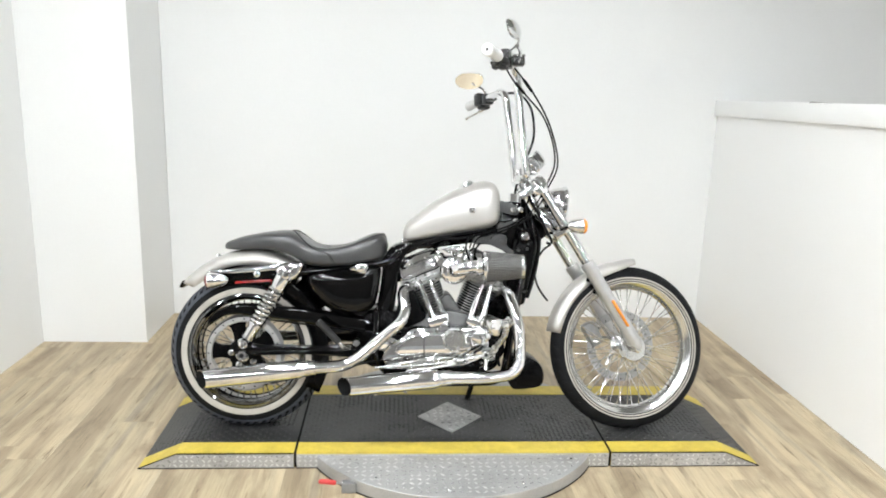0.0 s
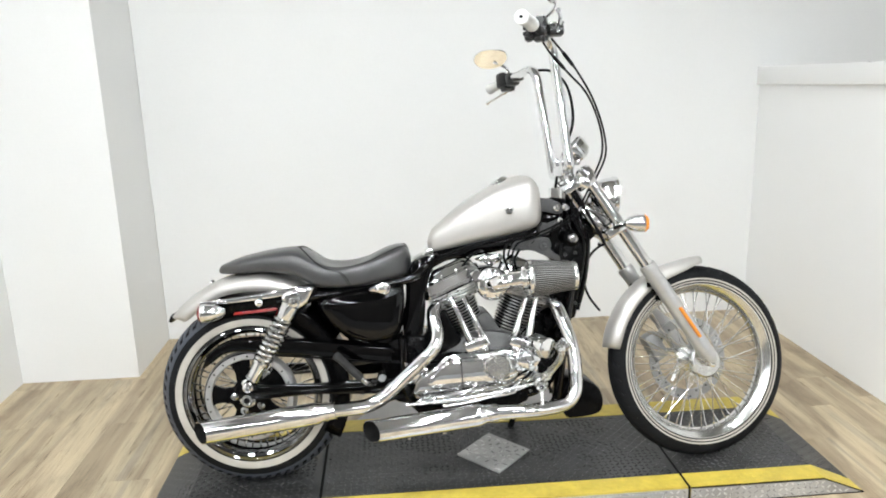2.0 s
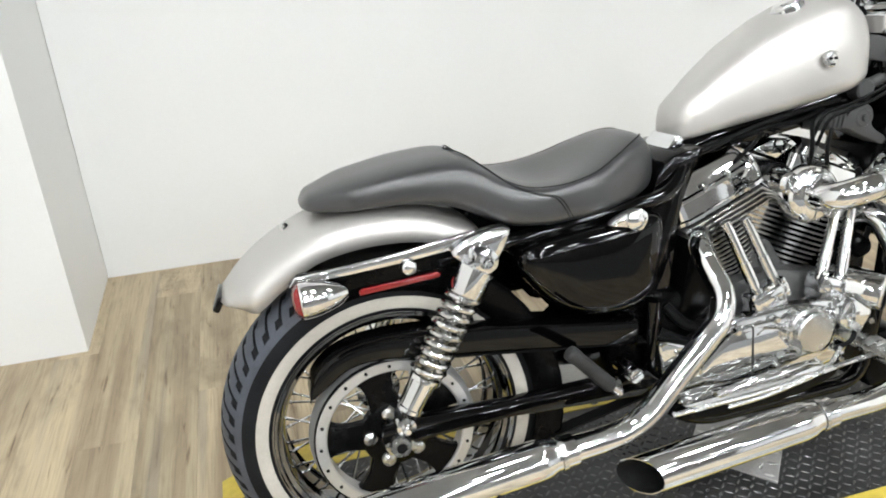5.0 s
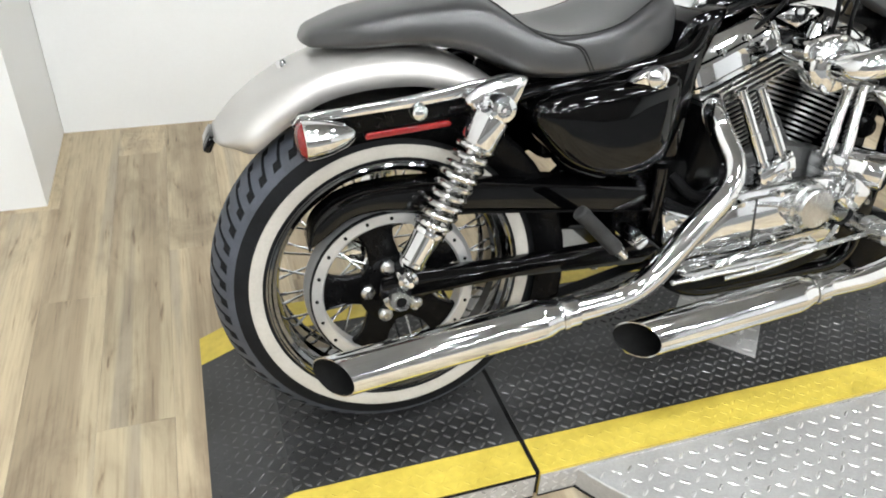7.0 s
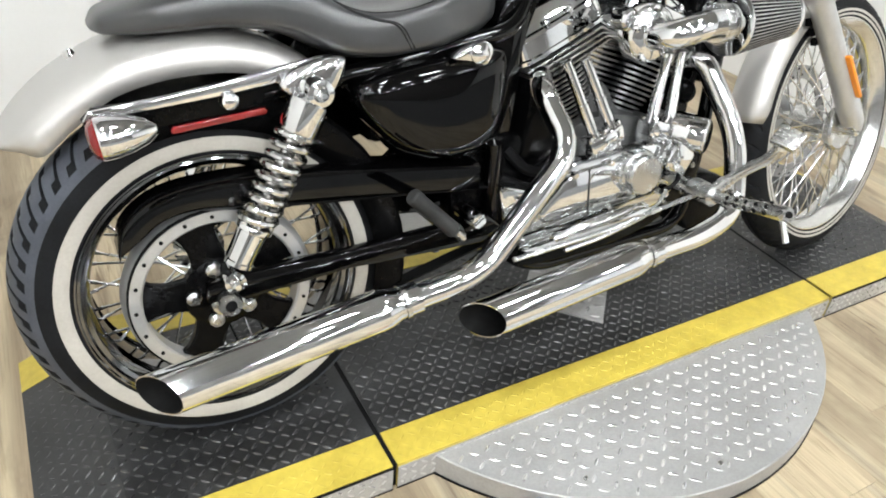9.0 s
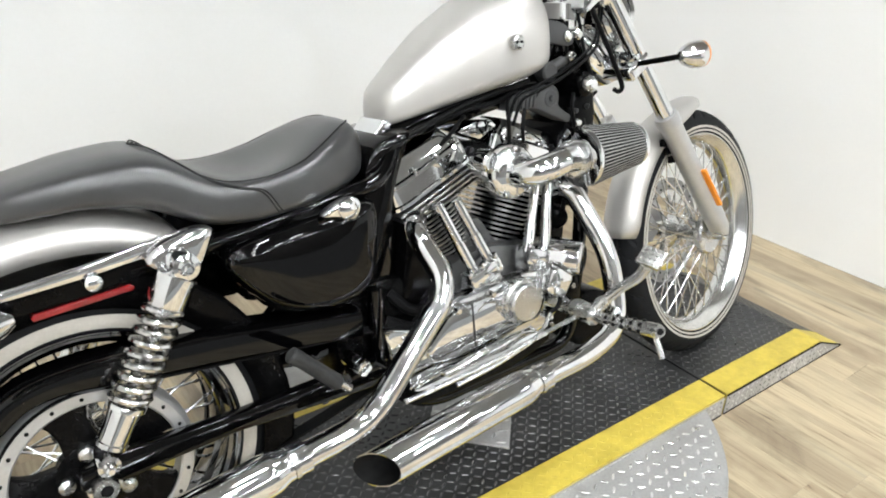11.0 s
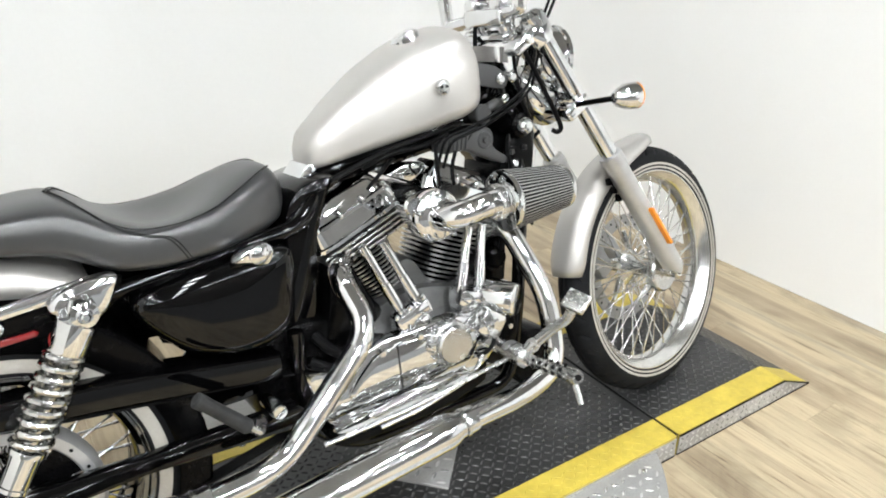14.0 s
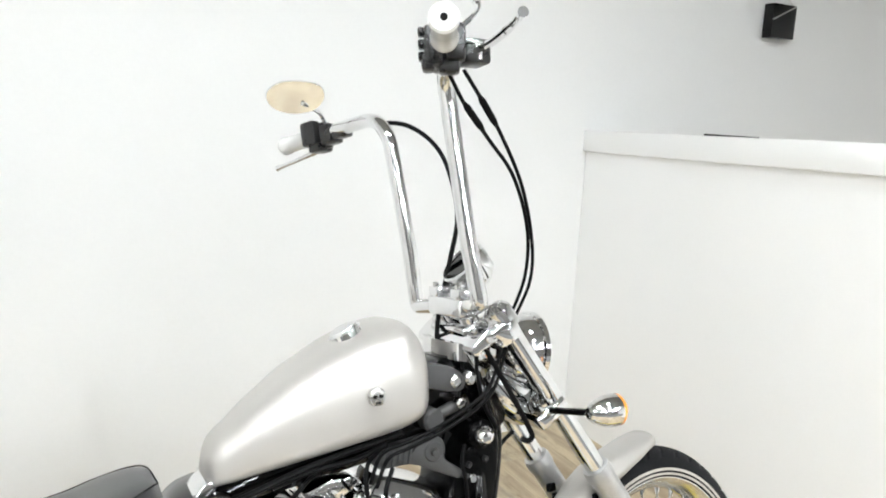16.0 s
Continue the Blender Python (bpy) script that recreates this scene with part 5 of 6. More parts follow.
def cylinder(lean, tag, CR, rods):
    d = V(math.sin(lean), 0, math.cos(lean))
    m = Matrix.Translation(CR) @ Euler((0, lean, 0)).to_matrix().to_4x4()
    bm = B()
    lathe(bm, [(0.0, 0.125), (0.054, 0.125), (0.054, 0.262), (0, 0.262)], CR, d, 32)
    cyl = part("cylinder", bm, SATIN, bike, tag)
    bm = B()
    n = 32
    prof = []
    for k in range(n):
        a = 2 * math.pi * k / n
        c, s = math.cos(a), math.sin(a)
        prof.append((0.079 * math.copysign(abs(c) ** 0.62, c), 0.092 * math.copysign(abs(s) ** 0.62, s)))
    loft(bm, [[(x * 0.955, y * 0.955, -0.0022) for x, y in prof], [(x, y, -0.0014) for x, y in prof], [(x, y, 0.0014) for x, y in prof], [(x * 0.955, y * 0.955, 0.0022) for x, y in prof]])
    fin = None
    for k in range(12):
        u = k / 11
        vee = 1 if lean < 0 else -1
        q = m @ Matrix.Translation((vee * (0.014 - 0.0205 * u), 0, 0.132 + k * 0.0106)) @ Matrix.Diagonal((0.58 + 0.38 * u, 0.80 + 0.20 * u, 1, 1))
        if fin is None:
            fin = part("cooling_fin", bm, SATIN, cyl, "black cooling fin with a machined edge", mats=(FIN,))
            for p in fin.data.polygons:
                p.material_index = 1 if len(p.vertices) == 4 else 0
            fin.matrix_local = q
        else:
            again("cooling_fin", fin, q, cyl)
    # head with wider fins, rocker box in two tiers, both set towards the vee
    off = 0.018 if lean < 0 else -0.018
    bm = B()
    for k in range(4):
        box(bm, (off * 0.6, 0, 0.262 + k * 0.0105), (0.188, 0.188, 0.0056), 0.002)
    box(bm, (off * 0.6, 0, 0.275), (0.14, 0.155, 0.045), 0.008)
    bmesh.ops.transform(bm, matrix=m, verts=bm.verts)
    part("cylinder_head", bm, FIN, cyl, "finned alloy cylinder head")
    bm = B()
    rings = []
    for z, w, dd in ((0.301, 0.170, 0.178), (0.303, 0.174, 0.182), (0.310, 0.174, 0.182), (0.312, 0.166, 0.174), (0.342, 0.162, 0.168), (0.347, 0.156, 0.160), (0.349, 0.144, 0.146), (0.372, 0.128, 0.126), (0.379, 0.118, 0.114), (0.381, 0.10, 0.10)):
        ring = []
        for k in range(48):
            a = 2 * math.pi * k / 48
            c, s = math.cos(a), math.sin(a)
            ring.append(m @ V(off + w * 0.63 * math.copysign(abs(c) ** 0.3, c), dd / 2 * math.copysign(abs(s) ** 0.3, s), z))
        rings.append(ring)
    loft(bm, rings)
    rb = part("rocker_box", bm, CHROME, cyl, "two-tier chrome rocker box", sharp=24)
    bm = B()
    loft(bm, [[m @ V(off + x * 1.16, y * 0.985, z) for x, y in prof] for z in (0.2975, 0.3015)])
    part("gasket", bm, GAP, rb, "black gasket")
    for sx, sy in ((-0.072, -0.076), (-0.024, -0.078), (0.024, -0.078), (0.072, -0.076), (0.072, 0.07), (-0.072, 0.07), (-0.074, -0.02), (0.074, -0.02)):
        bm = B()
        lathe(bm, [(0.0, 0.010), (0.004, 0.010), (0.0062, 0.007), (0.0062, -0.006), (0, -0.006)], m @ V(off + sx * 1.14, sy, 0.350), d, 10)
        part("rocker_bolt", bm, CHROME, rb)
    # pushrod tubes
    for xa, za, xb, zb in rods:
        p, q = V(xa, -0.112, za), V(xb, -0.136, zb)
        dd = (q - p)
        bm = B()
        lathe(bm, [(0.0, 0.0), (0.0105, 0.0), (0.0105, dd.length * 0.55), (0.0122, dd.length * 0.56), (0.0122, dd.length * 0.94), (0.015, dd.length * 0.95), (0.015, dd.length)], p, dd, 16)
        part("pushrod_tube", bm, CHROME, cyl, "chrome pushrod tube")
    mid = V((rods[0][2] + rods[1][2]) / 2, -0.135, (rods[0][3] + rods[1][3]) / 2 - 0.014)
    tm = Matrix.Translation(mid) @ Euler((0, lean, 0)).to_matrix().to_4x4()
    bm = B()
    box(bm, (0, 0, 0), (0.082, 0.048, 0.036), 0.007)
    box(bm, (0, 0.004, -0.026), (0.058, 0.05, 0.03), 0.006)
    bmesh.ops.transform(bm, matrix=tm, verts=bm.verts)
    tb = part("tappet_block", bm, CHROME, cyl, "chrome tappet block")
    for sx in (-0.034, 0.0, 0.034):
        bm = B()
        lathe(bm, [(0, 0.006), (0.005, 0.006), (0.0065, 0.003), (0.0065, -0.004)], tm @ V(sx, -0.014, 0.019), d, 8)
        part("tappet_bolt", bm, CHROME, tb)


cylinder(radians(-22.5), "rear finned engine cylinder", V(0.782, 0, 0.315), ((0.663, 0.573, 0.722, 0.427), (0.706, 0.573, 0.761, 0.441)))
cylinder(radians(22.5), "front finned engine cylinder", V(0.820, 0, 0.315), ((0.911, 0.559, 0.864, 0.431), (0.946, 0.559, 0.913, 0.426)))
# spark plug leads
for pts in ([(0.70, -0.06, 0.66), (0.735, -0.08, 0.70), (0.765, -0.07, 0.72), (0.80, -0.03, 0.71)], [(0.86, -0.095, 0.655), (0.845, -0.115, 0.70), (0.855, -0.10, 0.735), (0.89, -0.07, 0.745)], [(0.90, -0.10, 0.72), (0.88, -0.115, 0.69), (0.885, -0.11, 0.655)]):
    bm = B()
    tube(bm, curve(pts, 6), 0.0042, 8)
    part("spark_lead", bm, PLASTIC, bike, "black spark plug lead")

# intake: backing, elbow, cone filter
bm = B()
lathe(bm, [(0, -0.195), (0.040, -0.194), (0.050, -0.187), (0.054, -0.177), (0.054, -0.155), (0.04, -0.14), (0.036, -0.06), (0, -0.06)], (0.795, 0, 0.620), (0, 1, 0), 36)
ic = part("intake_plate", bm, CHROME, bike, "chrome intake backing plate")
bm = B()
lathe(bm, [(0, -0.185), (0.016, -0.185), (0.02, -0.18), (0.02, -0.15), (0, -0.15)], (0.745, 0, 0.648), (0, 1, 0), 18)
part("breather_boss", bm, CHROME, ic)
bm = B()
box(bm, (0.772, -0.160, 0.637), (0.07, 0.03, 0.035), 0.008, Euler((0, 0.5, 0)).to_matrix().to_4x4())
part("breather_arm", bm, CHROME, ic)
for k in range(5):
    a = 2 * math.pi * k / 5 + 0.3
    bm = B()
    lathe(bm, [(0, -0.200), (0.004, -0.200), (0.006, -0.197), (0.006, -0.187)], (0.795 + 0.047 * math.cos(a), 0, 0.620 + 0.047 * math.sin(a)), (0, 1, 0), 8)
    part("plate_bolt", bm, CHROME, ic)
bm = B()
tube(bm, curve([(0.792, -0.175, 0.618), (0.793, -0.205, 0.620), (0.803, -0.230, 0.625), (0.825, -0.244, 0.632), (0.855, -0.247, 0.638), (0.885, -0.247, 0.640)], 6), 0.0255, 28)
part("intake_elbow", bm, CHROME, bike, "polished chrome intake elbow")
o, ax = V(0.876, -0.252, 0.640), V(1, -0.02, 0.02).normalized()
bm = B()
n = 54
rings = []
u = ax.cross(V(0, 0, 1)).normalized()
w = ax.cross(u)
for h, r in ((0.030, 0.056), (0.032, 0.0575), (0.166, 0.042), (0.168, 0.040)):
    ring = []
    for k in range(n):
        for q, dr in ((0.0, 0.0018), (0.40, 0.0018), (0.60, -0.0040), (0.82, -0.0040)):
            a = 2 * math.pi * (k + q) / n
            ring.append(o + ax * h + (u * math.cos(a) + w * math.sin(a)) * (r + dr))
    rings.append(ring)
loft(bm, rings)
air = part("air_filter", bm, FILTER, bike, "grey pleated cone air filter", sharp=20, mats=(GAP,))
# pleat flanks and valleys go black, their shade put into the colour
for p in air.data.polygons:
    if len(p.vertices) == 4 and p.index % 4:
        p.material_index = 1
bm = B()
lathe(bm, [(0.0, 0.0), (0.033, 0.0), (0.035, 0.003), (0.035, 0.014), (0.0315, 0.016), (0.0315, 0.018), (0.050, 0.020), (0.058, 0.022), (0.059, 0.030), (0.056, 0.036), (0.0, 0.036)], o, ax, 36)
part("filter_base", bm, CHROME, air, "chrome filter clamp ring")
bm = B()
lathe(bm, [(0.0, 0.178), (0.030, 0.177), (0.042, 0.174), (0.0448, 0.168), (0.0438, 0.162), (0, 0.162)], o, ax, 36)
part("filter_cap", bm, CHROME, air, "chrome filter end cap")
for sx in (0.006,):
    bm = B()
    lathe(bm, [(0.0335, sx - 0.004), (0.0365, sx - 0.004), (0.0365, sx + 0.004), (0.0335, sx + 0.004)], o, ax, 32, closed=True)
    part("hose_clamp", bm, STEEL, air)

# carburettor body seen behind, and engine top mount
bm = B()
box(bm, (0.79, -0.02, 0.625), (0.07, 0.12, 0.075), 0.012)
part("throttle_body", bm, SATIN, bike, "black throttle body")
bm = B()
plate(bm, [(0.755, 0.69), (0.80, 0.705), (0.84, 0.705), (0.86, 0.69), (0.81, 0.665)], -0.06, 0.03, 0.005)
part("engine_mount", bm, CHROME, bike, "chrome top engine mount")

# exhaust
RP = rounded([(0.640, -0.070, 0.545), (0.598, -0.130, 0.535), (0.617, -0.203, 0.442), (0.405, -0.245, 0.264), (0.27, -0.253, 0.257)], 0.055, 7)
FP = rounded([(0.982, -0.045, 0.512), (1.010, -0.110, 0.545), (1.053, -0.190, 0.392), (1.048, -0.222, 0.232), (0.93, -0.258, 0.222), (0.775, -0.272, 0.226)], 0.062, 7)


def exhaust(pts, end, name):
    bm = B()
    tube(bm, curve(pts, 2), 0.0225, 28)
    pipe = part("exhaust_pipe", bm, CHROME, bike, name)
    a, e = Vector(pts[-1]), Vector(end)
    d = (e - a).normalized()
    L = (e - a).length
    u = d.cross(V(0, 0, 1)).normalized()
    w = u.cross(d)
    bm = B()
    seg, rings = 32, []
    stations = [(-0.012, 0.0235), (-0.010, 0.0275), (0.018, 0.0275), (0.030, 0.0285), (0.046, 0.0345), (0.06, 0.0355), (L * 0.6, 0.0355), (L - 0.03, 0.0355)]
    for h, r in stations:
        rings.append([a + d * h + (u * math.cos(t) + w * math.sin(t)) * r for t in (2 * math.pi * k / seg for k in range(seg))])
    for r, back in ((0.0355, 0.0), (0.0335, 0.0), (0.0325, 0.05), (0.0325, 0.16)):
        ring = []
        for k in range(seg):
            t = 2 * math.pi * k / seg
            h = L - back + (0.027 * math.cos(t) if back < 0.1 else 0)
            ring.append(a + d * h + (u * math.cos(t) + w * math.sin(t)) * r)
        rings.append(ring)
    loft(bm, rings)
    muf = part("muffler", bm, CHROME, pipe, "straight chrome slash-cut muffler", mats=(GAP,))
    for p in muf.data.polygons:
        if p.index >= seg * (len(stations) + 1):
            p.material_index = 1
    bm = B()
    lathe(bm, [(0.0285, 0.012), (0.030, 0.012), (0.030, 0.020), (0.0285, 0.020)], a, d, 32, closed=True)
    part("clamp_band", bm, STEEL, pipe, "steel muffler clamp band")
    bm = B()
    for h in (0.16, 0.27):
        box(bm, a + d * h + V(0, 0.01, -0.038), (0.012, 0.012, 0.016), 0.003)
    part("hanger_stud", bm, STEEL, pipe)
    return pipe


exhaust(RP, (-0.136, -0.250, 0.210), "rear cylinder chrome exhaust pipe")
exhaust(FP, (0.390, -0.279, 0.192), "front cylinder chrome exhaust pipe")
# brake rods along the lower side
for pts in ([(0.50, -0.205, 0.248), (0.70, -0.212, 0.262), (0.84, -0.222, 0.286), (0.915, -0.232, 0.302)], [(0.62, -0.20, 0.236), (0.72, -0.203, 0.248), (0.83, -0.203, 0.275), (0.875, -0.19, 0.305)]):
    bm = B()
    tube(bm, curve(pts, 5), 0.0048, 8)
    part("brake_rod", bm, POLISHED, bike, "thin polished brake rod")

# hoses and wiring round the engine
for pts, r in (([(0.545, -0.10, 0.42), (0.575, -0.125, 0.385), (0.615, -0.13, 0.38), (0.66, -0.12, 0.385)], 0.011), ([(0.53, -0.11, 0.37), (0.575, -0.14, 0.352), (0.62, -0.145, 0.358)], 0.010),
               ([(0.70, -0.07, 0.715), (0.76, -0.085, 0.735), (0.84, -0.08, 0.740), (0.90, -0.075, 0.755)], 0.005), ([(0.62, -0.075, 0.70), (0.70, -0.085, 0.728), (0.78, -0.085, 0.748), (0.93, -0.08, 0.772)], 0.0055),
               ([(0.985, -0.08, 0.44), (1.005, -0.10, 0.50), (1.0, -0.10, 0.58), (0.985, -0.08, 0.63)], 0.006), ([(0.93, -0.10, 0.33), (0.965, -0.14, 0.30), (0.985, -0.13, 0.24)], 0.006),
               ([(0.865, -0.185, 0.30), (0.90, -0.19, 0.318), (0.925, -0.17, 0.35)], 0.005)):
    bm = B()
    tube(bm, curve(pts, 6), r, 10)
    part("hose", bm, PLASTIC, bike, "black rubber hose")
bm = B()
plate(bm, smooth_poly([(0.84, 0.285), (0.87, 0.33), (0.93, 0.345), (0.985, 0.36), (1.0, 0.30), (0.96, 0.255), (0.88, 0.24)], 3), -0.152, -0.10, 0.008)
pump = part("oil_pump_body", bm, SATIN, bike, "black oil pump housing")
for x, z in ((0.868, 0.275), (0.955, 0.275), (0.975, 0.33), (0.91, 0.258), (0.935, 0.30)):
    bm = B()
    lathe(bm, [(0, -0.160), (0.0055, -0.160), (0.007, -0.157), (0.007, -0.148), (0, -0.148)], (x, 0, z), (0, 1, 0), 10)
    part("pump_bolt", bm, STEEL, pump)
bm = B()
plate(bm, smooth_poly([(1.03, 0.50), (1.02, 0.64), (1.05, 0.72), (1.105, 0.745), (1.12, 0.68), (1.10, 0.58), (1.085, 0.48)], 3), -0.085, 0.06, 0.010)
mod = part("ignition_cover", bm, SATIN, bike, "black ignition module cover behind the fork")
for x, z in ((1.055, 0.695), (1.045, 0.60), (1.085, 0.53), (1.09, 0.70)):
    bm = B()
    lathe(bm, [(0, -0.094), (0.004, -0.094), (0.006, -0.091), (0.006, -0.083), (0, -0.083)], (x, 0, z), (0, 1, 0), 8)
    part("cover_bolt", bm, COLLAR, mod)
for pts, r in (([(1.045, -0.092, 0.735), (1.038, -0.095, 0.705), (1.045, -0.095, 0.66), (1.05, -0.09, 0.60)], 0.004), ([(1.10, -0.05, 0.90), (1.085, -0.075, 0.86), (1.095, -0.08, 0.80), (1.12, -0.08, 0.75)], 0.004), ([(1.07, -0.05, 0.88), (1.045, -0.075, 0.80), (1.075, -0.085, 0.765)], 0.0035)):
    bm = B()
    tube(bm, curve(pts, 6), r, 8)
    part("wiring", bm, PLASTIC, bike, "black wiring loom")

# forward foot control
bm = B()
lathe(bm, [(0, -0.275), (0.014, -0.274), (0.021, -0.266), (0.022, -0.215), (0.017, -0.205), (0.017, -0.12), (0, -0.12)], (0.927, 0, 0.308), (0, 1, 0), 20)
part("brake_pivot", bm, POLISHED, bike, "alloy brake pedal pivot")
bm = B()
tube(bm, curve([(0.927, -0.255, 0.308), (0.945, -0.272, 0.335), (0.965, -0.305, 0.372), (0.974, -0.340, 0.402), (0.975, -0.358, 0.432)], 5), [0.014] * 6 + [0.011] * 15, 14)
pedal = part("brake_pedal", bm, POLISHED, bike, "polished alloy brake pedal arm")
bm = B()
m = Matrix.Translation((0.976, -0.368, 0.447)) @ Euler((0.25, -0.65, 0.1)).to_matrix().to_4x4()
box(bm, (0, 0, 0), (0.042, 0.050, 0.013), 0.004)
for i in range(4):
    for j in range(5):
        box(bm, (-0.0145 + i * 0.0097, -0.019 + j * 0.0095, 0.0075), (0.0055, 0.0055, 0.004), 0.001, seg=1)
bmesh.ops.transform(bm, matrix=m, verts=bm.verts)
part("pedal_pad", bm, POLISHED, pedal, "knobbed alloy pedal pad")
bm = B()
tube(bm, [(0.928, -0.265, 0.306), (0.926, -0.285, 0.310), (0.892, -0.455, 0.350), (0.891, -0.461, 0.351)], [0.009, 0.0115, 0.0140, 0.012], 18)
peg = part("rider_footpeg", bm, POLISHED, bike, "drilled alloy rider footpeg")
for j in range(5):
    for dz, dx in ((0.0085, -0.0108), (-0.003, -0.0134), (0.0134, 0.002)):
        p = V(0.921, -0.312, 0.3165) + V(-0.0052, -0.026, 0.0062) * j + V(dx, 0, dz) * (0.85 + 0.045 * j)
        bm = B()
        lathe(bm, [(0, 0.002), (0.0042, 0.002), (0.0042, -0.002), (0, -0.002)], p, V(dx, 0, dz), 8)
        part("peg_hole", bm, GAP, peg)
bm = B()
lathe(bm, [(0, 0.0015), (0.006, 0.0015), (0.0062, -0.004)], (0.8905, -0.4625, 0.3513), (-0.19, -0.96, 0.22), 10)
part("peg_end", bm, GAP, peg)
bm = B()
tube(bm, [(0.893, -0.448, 0.340), (0.890, -0.468, 0.300)], 0.0056, 10)
part("peg_feeler", bm, POLISHED, peg)
# regulator cover low at the front
bm = B()
plate(bm, smooth_poly([(1.020, 0.190), (1.034, 0.156), (1.054, 0.140), (1.13, 0.146), (1.163, 0.164), (1.166, 0.212), (1.142, 0.252), (1.085, 0.275), (1.04, 0.265)], 3), -0.11, 0.05, 0.012)
part("regulator_cover", bm, SATIN, bike, "black plastic regulator cover")
# side stand on the far side
bm = B()
tube(bm, [(0.93, 0.13, 0.20), (0.90, 0.20, 0.05), (0.89, 0.2, 0.018)], 0.0115, 12)
ss = part("side_stand", bm, GLOSS, bike, "black side stand leg")
bm = B()
box(bm, (0.89, 0.205, 0.0195), (0.05, 0.05, 0.008), 0.003)
part("stand_foot", bm, GLOSS, ss)

# ---- front end ----
bm = B()
o, ax = V(1.173, 0, 0.882), V(1, 0, -0.10).normalized()
lathe(bm, [(0, -0.012), (0.02, -0.010), (0.045, 0.004), (0.062, 0.024), (0.070, 0.048), (0.072, 0.066), (0.076, 0.068), (0.077, 0.078), (0.072, 0.083), (0.067, 0.080)], o, ax, 40)
hl = part("headlight", bm, CHROME, bike, "round chrome bullet headlight")
bm = B()
lathe(bm, [(0, 0.090), (0.03, 0.088), (0.055, 0.083), (0.068, 0.078), (0.068, 0.070), (0, 0.070)], o, ax, 40)
part("lens", bm, POLISHED, hl, "ribbed headlight lens")
bm = B()
tube(bm, [(1.214, 0, 0.815), (1.19, 0, 0.79)], [0.018, 0.022], 14)
part("headlight_mount", bm, CHROME, hl)
bm = B()
rings = []
for x, z, w, hh in ((1.135, 0.845, 0.03, 0.03), (1.165, 0.815, 0.05, 0.045), (1.20, 0.78, 0.056, 0.045), (1.235, 0.745, 0.045, 0.03)):
    rings.append([V(x + 0.7 * hh * math.cos(t), w * math.sin(t), z + 0.7 * hh * math.cos(t)) for t in (2 * math.pi * k / 16 for k in range(16))])
loft(bm, rings)
part("fork_shroud", bm, CHROME, bike, "chrome cover between the fork legs")
for s in (-1, 1):
    bm = B()
    o = V(1.224, s * 0.232, 0.797)
    lathe(bm, [(0, -0.010), (0.010, -0.007), (0.020, 0.006), (0.027, 0.026), (0.029, 0.045), (0.0285, 0.052)], o, (1, 0, -0.02), 24)
    sg = part("front_turn_signal", bm, CHROME, bike, "chrome bullet front turn signal")
    bm = B()
    lathe(bm, [(0.0285, 0.052), (0.0285, 0.056), (0.022, 0.064), (0, 0.068)], o, (1, 0, -0.02), 24)
    part("lens", bm, AMBER, sg, "amber signal lens")
    bm = B()
    tube(bm, curve([(1.215, s * 0.10, 0.776), (1.218, s * 0.14, 0.782), (1.228, s * 0.215, 0.794)], 5), 0.0065, 10)
    part("stalk", bm, SATIN, sg, "black signal stalk")
    bm = B()
    lathe(bm, [(0.021, -0.012), (0.0265, -0.012), (0.0265, 0.012), (0.021, 0.012)], V(CAPX, s * 0.092, CAPZ) + fd * 0.195, fd, 20, closed=True)
    part("clamp", bm, CHROME, sg)

# risers, handlebar, speedometer
for s in (-1, 1):
    bm = B()
    tube(bm, [(1.098, s * 0.045, 0.93), (1.086, s * 0.045, 0.965), (1.082, s * 0.045, 1.002)], [0.019, 0.021, 0.021], 16)
    rs = part("riser", bm, CHROME, bike, "chrome handlebar riser")
    bm = B()
    box(bm, (1.079, s * 0.045, 1.003), (0.045, 0.038, 0.022), 0.006)
    part("riser_cap", bm, CHROME, rs)
    for dx in (-0.014, 0.014):
        bm = B()
        lathe(bm, [(0, 0.006), (0.004, 0.006), (0.006, 0.004), (0.006, -0.002), (0, -0.002)], (1.079 + dx, s * 0.045, 1.015), (0, 0, 1), 10)
        part("cap_bolt", bm, STEEL, rs)
bm = B()
box(bm, (1.077, 0, 0.976), (0.046, 0.140, 0.042), 0.012, seg=3)
part("bar_clamp", bm, CHROME, bike, "chrome handlebar clamp block")
RIGHT = rounded([(1.078, 0.02, 0.986), (1.074, -0.114, 0.986), (1.062, -0.098, 1.10)], 0.018, 5)[:-1] + rounded([(1.062, -0.098, 1.10), (1.030, -0.085, 1.405), (0.972, -0.200, 1.410), (0.886, -0.365, 1.414)], 0.06, 10)
LEFT = rounded([(1.078, 0.02, 0.976), (1.076, 0.160, 0.960), (1.060, 0.155, 1.08)], 0.018, 5)[:-1] + rounded([(1.060, 0.155, 1.08), (1.028, 0.185, 1.368), (0.985, 0.37, 1.358), (0.905, 0.52, 1.335)], 0.085, 10)


